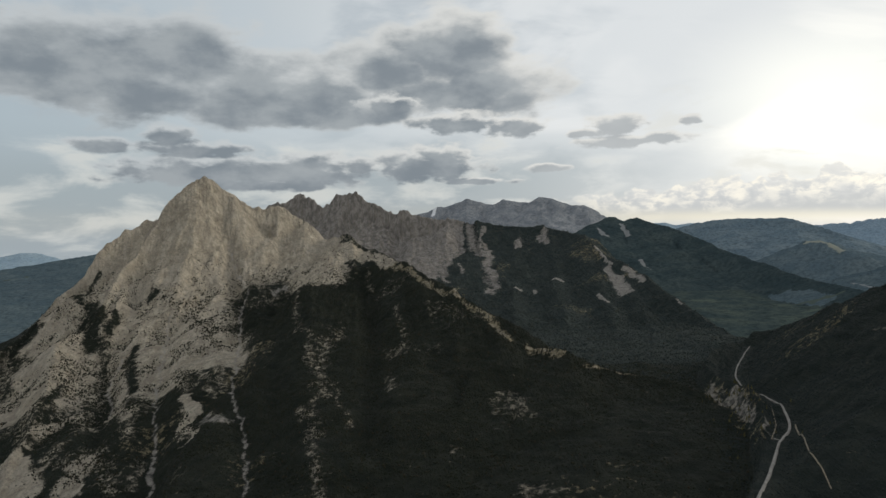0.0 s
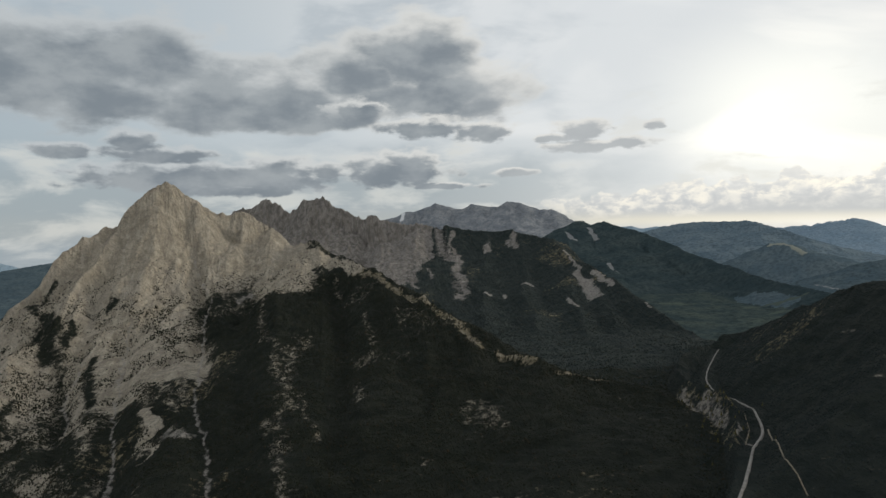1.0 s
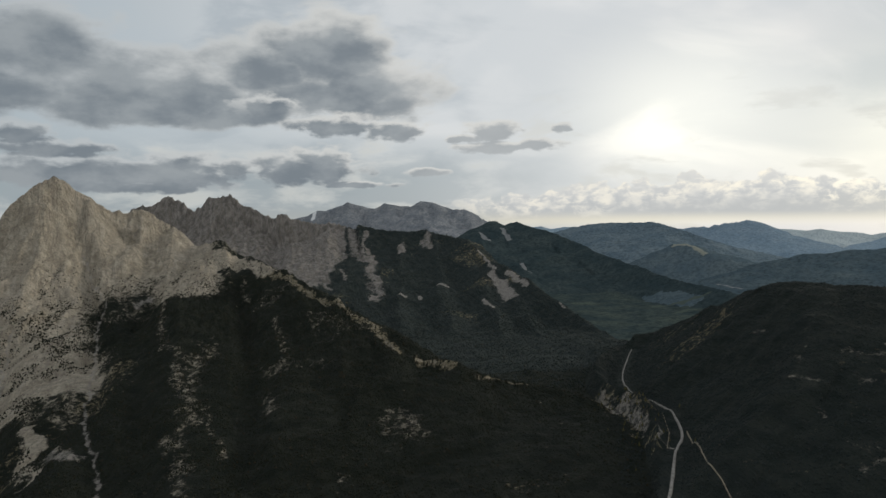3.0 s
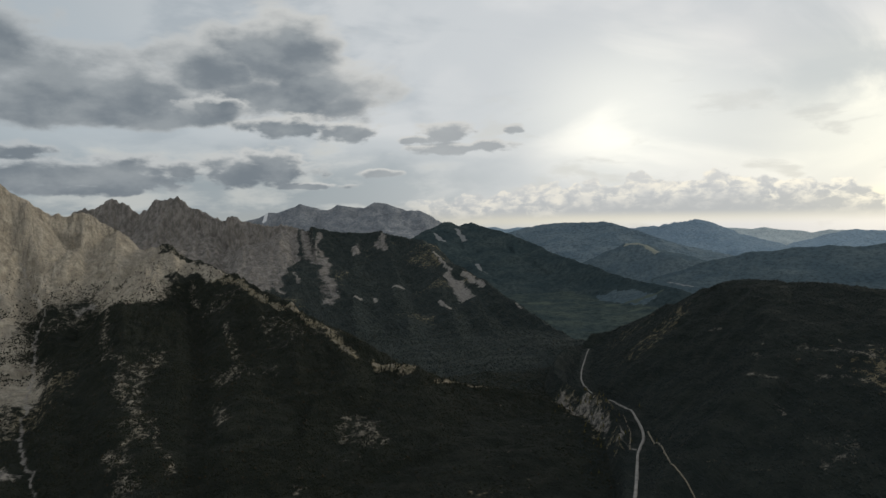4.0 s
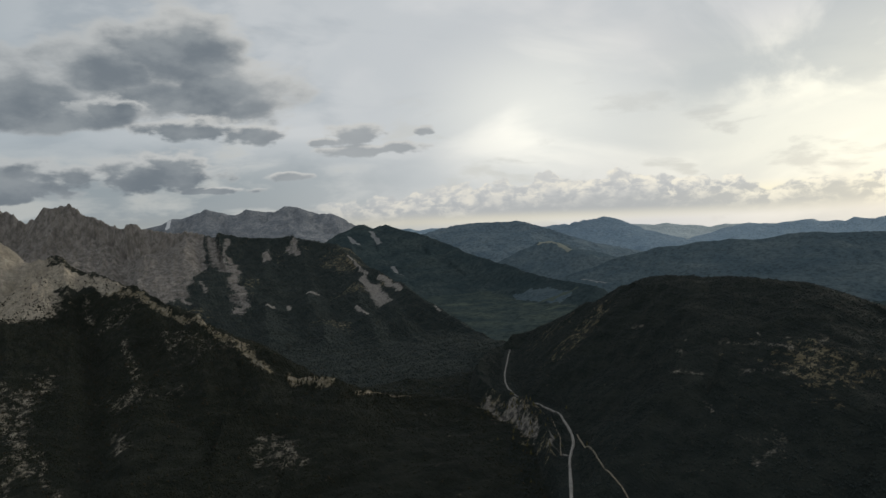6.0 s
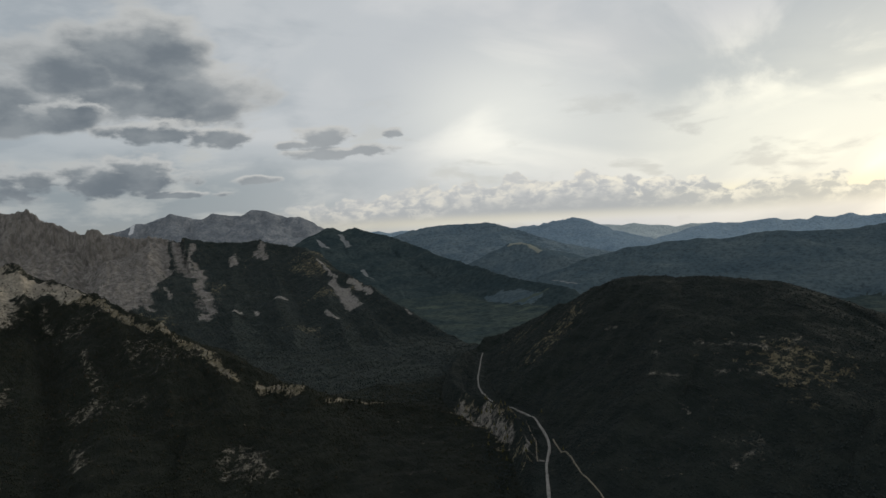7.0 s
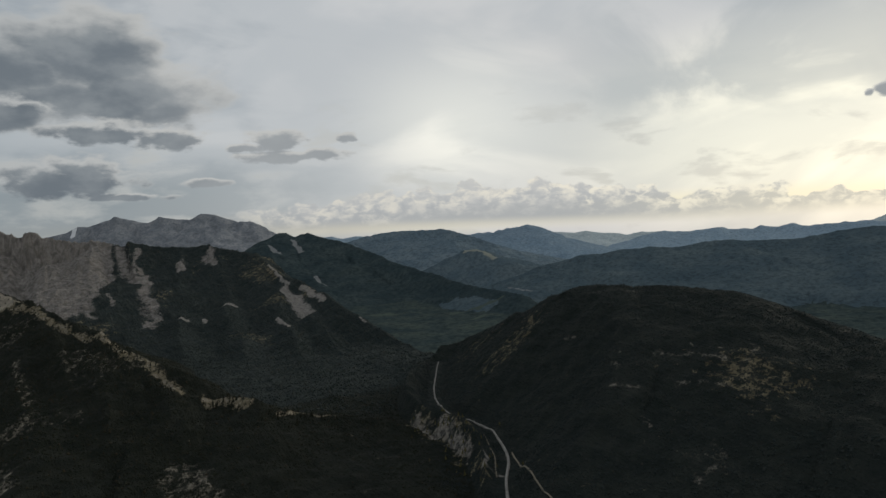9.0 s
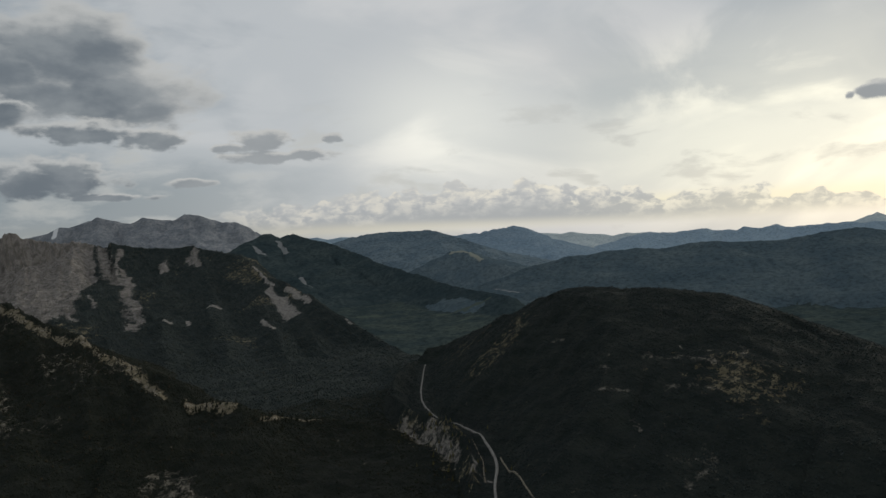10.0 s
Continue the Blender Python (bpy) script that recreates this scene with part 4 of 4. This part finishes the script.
def scatter(count, az0, az1, r0, r1, seed):
    rng = np.random.default_rng(seed)
    a = np.radians(az0 + (az1 - az0) * rng.random(count))
    r = np.sqrt(r0**2 + (r1**2 - r0**2) * rng.random(count))
    return r * np.sin(a), r * np.cos(a), rng


def woods(name, count, az, rad, parts, size, seed, label, material, sides=4):
    x, y, rng = scatter(count, *az, *rad, seed)
    h, which = land(x, y)
    c = cover(x, y, h, which)
    free = np.isin(which, parts) & (near_line(x, y, ROAD)[0] > 5)
    chance = (1 - step(c[:, 0], 0.2, 0.65)) * (1 - step(c[:, 1], 0.1, 0.5)) * (1 - 0.65 * c[:, 2])
    chance = chance * (0.35 + 0.65 * step(fbm(x / 30, y / 30, 3, 201), -0.5, 0.2))
    keep = free & (rng.random(count) < chance)
    x, y, h = x[keep], y[keep], h[keep]
    d = size * (0.55 + 0.9 * rng.random(len(x)) ** 1.5)
    return crowns(name, x, y, h, d, material, seed, label, sides)


def bushes(count, az, rad, seed):
    """Dwarf pines that dot the rock, thicker on the ledges and lower down."""
    x, y, rng = scatter(count, *az, *rad, seed)
    h, which = land(x, y)
    c = cover(x, y, h, which)
    chance = step(c[:, 0], 0.15, 0.5) * (c[:, 1] < 0.35) * step(fbm(x / 22, y / 22, 4, 211), -0.25, 0.45) * step(-h, -125, -35)
    keep = np.isin(which, (0, 1)) & (rng.random(count) < chance)
    d = 1.35 * (0.5 + rng.random(keep.sum()))
    return crowns("bushes", x[keep], y[keep], h[keep], d, LEAVES, seed, "dark dwarf pine bushes dotted over the limestone", 4)


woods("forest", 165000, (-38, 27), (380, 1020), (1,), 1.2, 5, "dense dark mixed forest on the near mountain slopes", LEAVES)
woods("forest", 85000, (22, 66), (300, 900), (0, 4), 1.0, 6, "dense dark forest on the round hill", COOL_HAZE_LEAVES)
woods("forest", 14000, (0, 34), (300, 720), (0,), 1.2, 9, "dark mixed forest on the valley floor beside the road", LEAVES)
woods("forest", 70000, (-4, 27), (680, 1950), (0, 2), 1.9, 7, "dark forest on the slope below the cliffs", SLOPE_HAZE_LEAVES)
bushes(110000, (-38, 4), (420, 1130), 8)


# ---- single pines on the bare ridge and round the gravel pit ----


def part(name, bm, material, parent, label=""):
    me = bpy.data.meshes.new(name)
    bm.to_mesh(me)
    bm.free()
    me.materials.append(material)
    for p in me.polygons:
        p.use_smooth = True
    ob = new(name, me)
    ob.parent = parent
    return tagged(ob, label)


BARK = plain_material("bark", (0.045, 0.035, 0.026), (0.09, 0.072, 0.055), 2.0)
YELLOW_LEAVES = leaf_material("yellow_leaves", ((0.07, 0.068, 0.022), (0.12, 0.105, 0.035), (0.16, 0.11, 0.04)))


def pine_tree(height, material, seed, label):
    """A tapered trunk and whorls of drooping boughs."""
    rng = random.Random(seed)
    tree = tagged(new("pine_tree"), label, "tree", "pines on the ridge")
    bm = bmesh.new()
    bmesh.ops.create_cone(bm, cap_ends=True, segments=7, radius1=height * 0.035, radius2=height * 0.008, depth=height * 0.95, matrix=pose(0, 0, height * 0.475))
    part("trunk", bm, BARK, tree)
    bm = bmesh.new()
    layers = 7
    for k in range(layers):
        z = height * (0.16 + 0.76 * k / (layers - 1))
        reach = height * 0.26 * (1 - 0.82 * k / (layers - 1)) * rng.uniform(0.85, 1.15)
        count = 9 if k < 4 else 6
        for i in range(count):
            a = 6.283 * (i + rng.uniform(-0.35, 0.35)) / count
            r = reach * rng.uniform(0.7, 1.2)
            tip = Vector((r * math.cos(a), r * math.sin(a), z - 0.28 * r))
            side = Vector((-math.sin(a), math.cos(a), 0)) * r * 0.38
            root = Vector((0, 0, z + height * 0.07))
            mid = (root + tip) * 0.55
            ring = [bm.verts.new(p) for p in (root, mid + side + Vector((0, 0, -0.05 * height)), tip, mid - side + Vector((0, 0, -0.05 * height)), mid + Vector((0, 0, 0.05 * height)), mid - Vector((0, 0, 0.10 * height)))]
            for f in ((0, 1, 4), (1, 2, 4), (2, 3, 4), (3, 0, 4), (1, 0, 5), (2, 1, 5), (3, 2, 5), (0, 3, 5)):
                bm.faces.new([ring[j] for j in f])
    part("crown", bm, material, tree)
    return tree


def plant(tree, lines, spread, count, seed, smallest, largest):
    """Copies of a tree along lines on the land."""
    rng = np.random.default_rng(seed)
    xs, ys = [], []
    for k in range(count):
        w, line = lines[rng.integers(len(lines))]
        j = rng.integers(max(1, len(line) - 1))
        a, b = line[j], line[min(j + 1, len(line) - 1)]
        t = rng.random()
        xs.append(a[0] + t * (b[0] - a[0]) + rng.normal() * spread)
        ys.append(a[1] + t * (b[1] - a[1]) + rng.normal() * spread)
    xs, ys = np.array(xs), np.array(ys)
    zs, which = land(xs, ys)
    clear = near_line(xs, ys, ROAD)[0] > 6
    for x, y, z, ok in zip(xs, ys, zs, clear):
        if ok:
            size = rng.uniform(smallest, largest)
            made = copy_thing(tree, pose(x, y, z - 0.15, rng.normal() * 2, rng.normal() * 2, rng.uniform(0, 360)))
            made.scale = (size, size, size * rng.uniform(0.9, 1.15))


dark_pine = pine_tree(3.4, LEAVES, 3, "dark green pine tree on the dry rocky ridge")
slim_pine = pine_tree(4.2, LEAVES, 8, "slim dark pine tree among ridge boulders")
yellow_pine = pine_tree(3.2, YELLOW_LEAVES, 5, "yellowing larch-like tree beside the gravel pit")
plant(dark_pine, DRY_TURF, 6, 90, 1, 0.6, 1.15)
plant(slim_pine, DRY_TURF, 9, 50, 2, 0.6, 1.1)
plant(yellow_pine, [(w * 2, p) for w, p in QUARRY], 11, 60, 3, 0.6, 1.1)
for tree, (x, y) in ((dark_pine, DRY_TURF[1][1][0]), (slim_pine, DRY_TURF[2][1][0]), (yellow_pine, QUARRY[0][1][0])):
    tree.location = (x, y, float(land(np.array([float(x)]), np.array([float(y)]))[0][0]) - 0.15)
